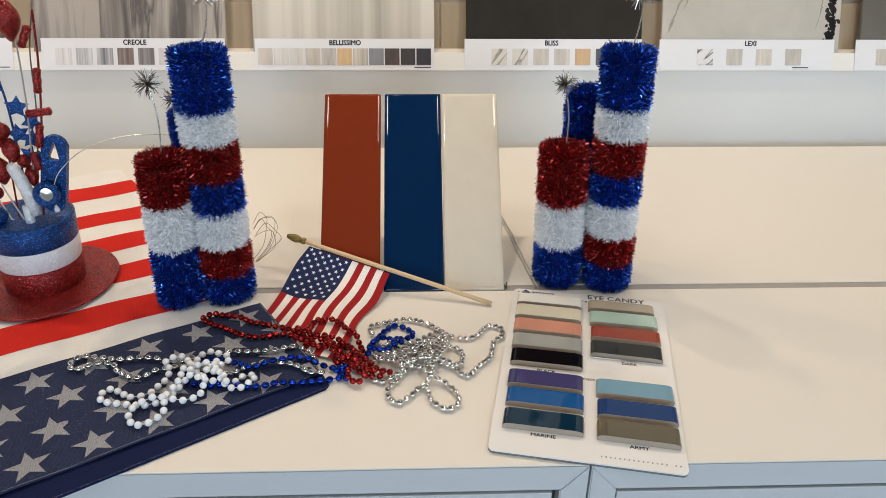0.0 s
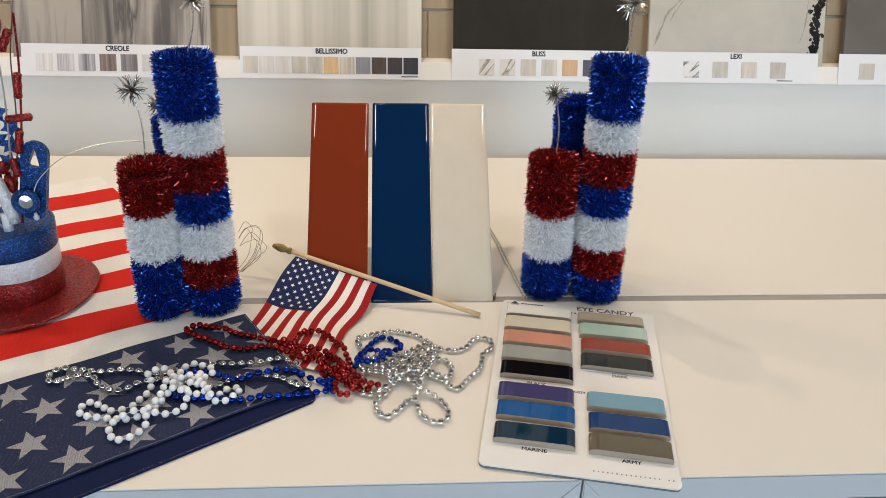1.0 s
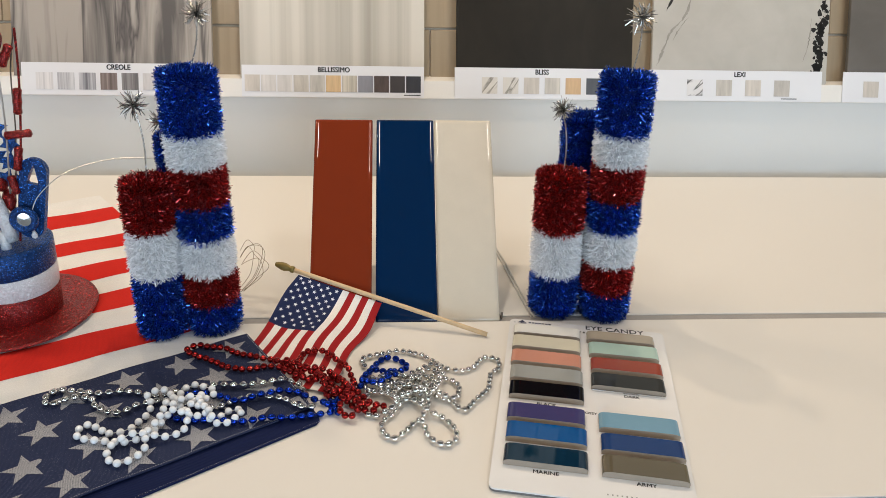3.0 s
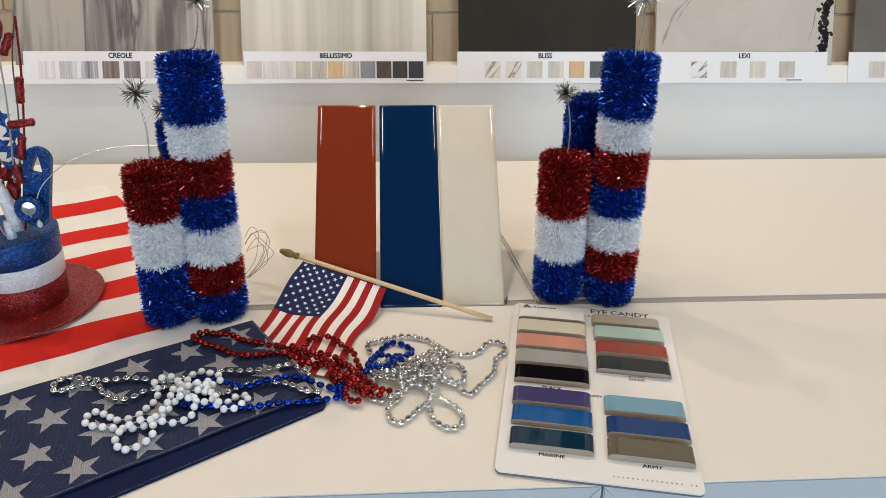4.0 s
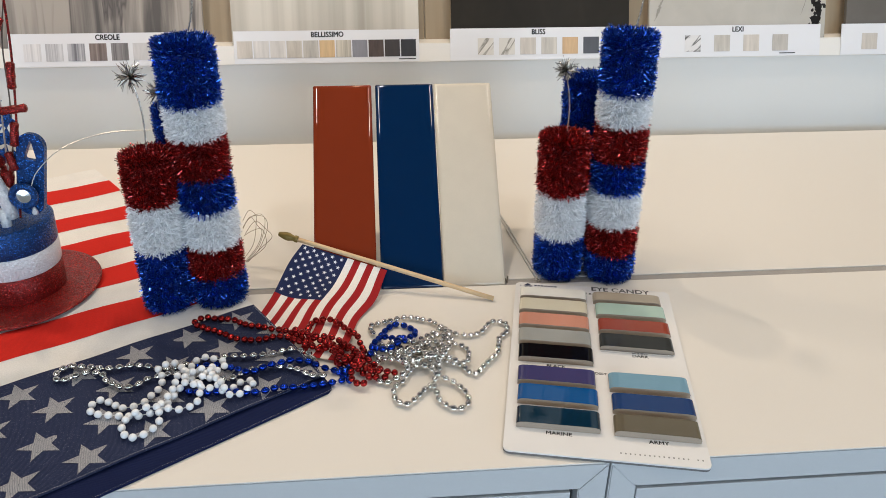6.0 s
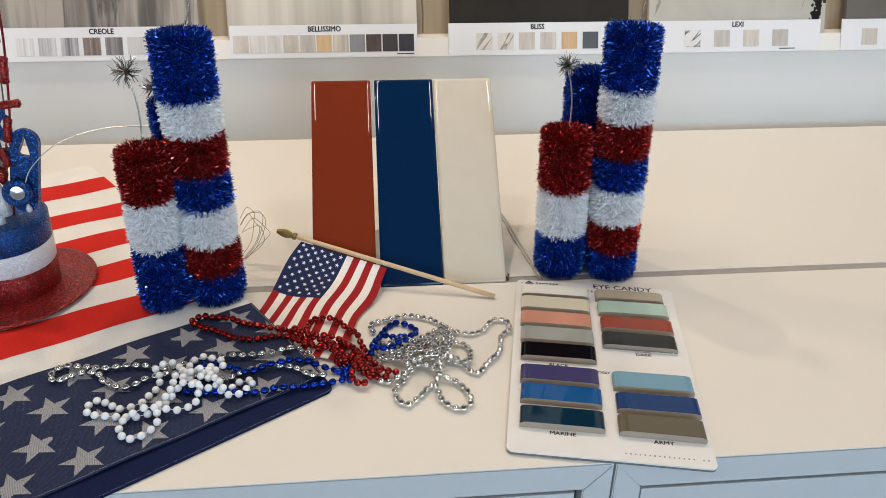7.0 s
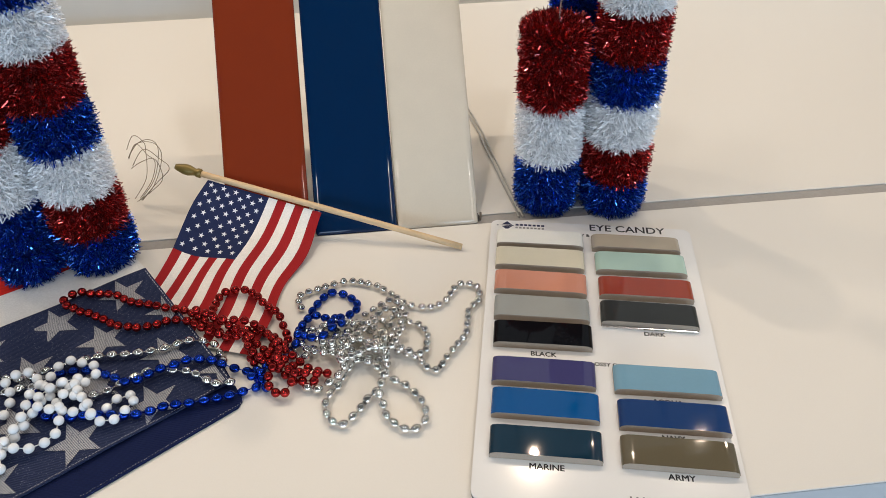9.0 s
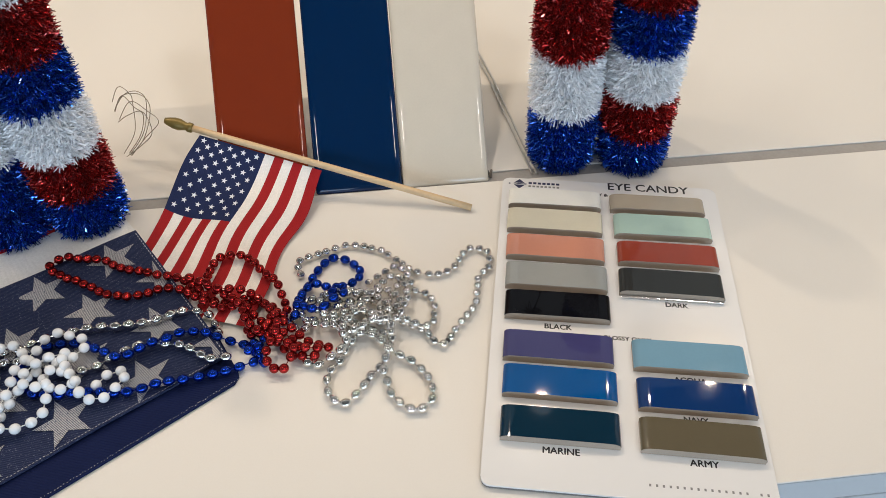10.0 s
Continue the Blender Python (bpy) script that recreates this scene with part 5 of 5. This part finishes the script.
necklace([(-0.026, 0.950), (-0.015, 0.959), (-0.003, 0.962), (0.004, 0.948), (0.009, 0.937), (0.019, 0.932), (0.022, 0.916), (0.017, 0.902), (0.004, 0.903), (-0.008, 0.915), (-0.019, 0.928), (-0.033, 0.939), (-0.050, 0.943), (-0.063, 0.936), (-0.074, 0.931), (-0.076, 0.918), (-0.063, 0.908), (-0.050, 0.912), (-0.034, 0.908), (-0.021, 0.911), (-0.011, 0.900), (-0.014, 0.889)], 0.0078, 0.0035, SB, "silver bead necklace heaped on the worktop")
necklace([(-0.138, 0.914), (-0.149, 0.933), (-0.164, 0.933), (-0.191, 0.926), (-0.221, 0.924), (-0.251, 0.922), (-0.271, 0.914), (-0.287, 0.908), (-0.308, 0.914), (-0.328, 0.916), (-0.348, 0.913), (-0.369, 0.917), (-0.390, 0.920), (-0.397, 0.905), (-0.389, 0.897), (-0.375, 0.905), (-0.355, 0.907), (-0.339, 0.889), (-0.316, 0.882), (-0.299, 0.896), (-0.273, 0.899), (-0.247, 0.891), (-0.226, 0.887), (-0.207, 0.898), (-0.185, 0.905), (-0.160, 0.900), (-0.140, 0.887), (-0.126, 0.889)], 0.0098, 0.0036, SO, "silver bead necklace trailing over the starred cloth")
necklace([(-0.111, 0.894), (-0.113, 0.884), (-0.121, 0.881), (-0.130, 0.878), (-0.153, 0.874), (-0.176, 0.870), (-0.194, 0.865), (-0.211, 0.867), (-0.232, 0.869), (-0.243, 0.867), (-0.266, 0.874), (-0.274, 0.889), (-0.256, 0.897)], 0.0094, 0.0035, BB, "blue metallic bead necklace near the cloth's hem")
necklace([(-0.104, 0.883), (-0.112, 0.901), (-0.119, 0.901), (-0.133, 0.906), (-0.152, 0.912), (-0.164, 0.911), (-0.175, 0.905), (-0.192, 0.899), (-0.203, 0.893), (-0.218, 0.900), (-0.232, 0.909), (-0.248, 0.912), (-0.262, 0.910)], 0.0094, 0.0035, BB, "blue metallic bead necklace on the starred cloth")
necklace([(-0.020, 0.905), (-0.034, 0.918), (-0.052, 0.914), (-0.066, 0.925), (-0.052, 0.938), (-0.032, 0.934), (-0.012, 0.938), (-0.004, 0.922), (-0.016, 0.912), (-0.034, 0.900), (-0.048, 0.897), (-0.030, 0.925), (-0.010, 0.952), (0.002, 0.935), (-0.008, 0.905), (-0.028, 0.910)], 0.0078, 0.0035, SB, "silver bead necklace on top of the heap")
necklace([(-0.054, 0.936), (-0.040, 0.946), (-0.033, 0.958), (-0.038, 0.972), (-0.050, 0.980), (-0.062, 0.975), (-0.070, 0.962), (-0.074, 0.948), (-0.080, 0.940), (-0.076, 0.926), (-0.065, 0.921), (-0.054, 0.929), (-0.045, 0.936), (-0.057, 0.943), (-0.070, 0.950), (-0.078, 0.935), (-0.084, 0.919), (-0.096, 0.915), (-0.104, 0.905), (-0.109, 0.893), (-0.115, 0.891)], 0.0092, 0.0035, BB, "blue metallic bead necklace coiled in the heap")
necklace([(-0.068, 0.884), (-0.082, 0.887), (-0.094, 0.898), (-0.103, 0.907), (-0.113, 0.905), (-0.118, 0.919), (-0.117, 0.930), (-0.134, 0.941), (-0.147, 0.944), (-0.160, 0.957), (-0.171, 0.966), (-0.185, 0.971), (-0.203, 0.977), (-0.220, 0.983), (-0.237, 0.994), (-0.253, 0.997), (-0.267, 1.000), (-0.276, 0.995), (-0.276, 0.988), (-0.264, 0.979), (-0.247, 0.970), (-0.232, 0.960), (-0.214, 0.953), (-0.199, 0.953), (-0.183, 0.958), (-0.167, 0.952), (-0.153, 0.942), (-0.136, 0.935), (-0.117, 0.935)], 0.0080, 0.0036, RB, "red metallic bead necklace looped over the starred cloth")
necklace([(-0.163, 0.962), (-0.144, 0.951), (-0.126, 0.935), (-0.113, 0.925), (-0.103, 0.911), (-0.090, 0.897), (-0.078, 0.892), (-0.091, 0.904), (-0.102, 0.916), (-0.096, 0.929), (-0.109, 0.939), (-0.124, 0.940), (-0.114, 0.912), (-0.105, 0.906)], 0.0080, 0.0036, RB, "red metallic bead necklace heaped beside the flag")
necklace([(-0.150, 0.956), (-0.150, 0.969), (-0.146, 0.984), (-0.135, 0.987), (-0.122, 0.984), (-0.109, 0.967), (-0.099, 0.957), (-0.093, 0.942), (-0.089, 0.928), (-0.090, 0.914), (-0.083, 0.906), (-0.073, 0.897), (-0.058, 0.890), (-0.066, 0.888), (-0.082, 0.888), (-0.084, 0.881), (-0.090, 0.874), (-0.099, 0.877), (-0.102, 0.888), (-0.097, 0.897), (-0.094, 0.912), (-0.100, 0.924), (-0.107, 0.935), (-0.119, 0.945), (-0.132, 0.947), (-0.145, 0.948)], 0.0080, 0.0036, RB, "red metallic bead necklace looped over the flag")
necklace([(-0.216, 0.872), (-0.211, 0.880), (-0.198, 0.882), (-0.199, 0.872), (-0.207, 0.861), (-0.220, 0.860), (-0.232, 0.874), (-0.240, 0.868), (-0.253, 0.880), (-0.265, 0.895), (-0.280, 0.909), (-0.295, 0.904), (-0.287, 0.888), (-0.293, 0.867), (-0.300, 0.856), (-0.315, 0.850), (-0.332, 0.860), (-0.342, 0.864), (-0.347, 0.856), (-0.341, 0.845), (-0.322, 0.840), (-0.298, 0.838), (-0.280, 0.846), (-0.269, 0.867), (-0.263, 0.884), (-0.252, 0.897), (-0.239, 0.882)], 0.0098, 0.0037, WB, "white bead necklace with long loops on the starred cloth", M_WHITESTRING)
necklace([(-0.222, 0.862), (-0.228, 0.873), (-0.239, 0.889), (-0.230, 0.899), (-0.232, 0.910), (-0.251, 0.917), (-0.258, 0.914), (-0.262, 0.903), (-0.272, 0.887), (-0.272, 0.877), (-0.273, 0.864), (-0.279, 0.844), (-0.277, 0.829), (-0.285, 0.814), (-0.298, 0.809), (-0.308, 0.819), (-0.307, 0.831), (-0.295, 0.840), (-0.280, 0.844), (-0.265, 0.842), (-0.250, 0.850), (-0.246, 0.857), (-0.248, 0.880), (-0.237, 0.896), (-0.256, 0.890), (-0.264, 0.875), (-0.250, 0.869)], 0.0098, 0.0037, WB, "white bead necklace tangled on the starred cloth", M_WHITESTRING)
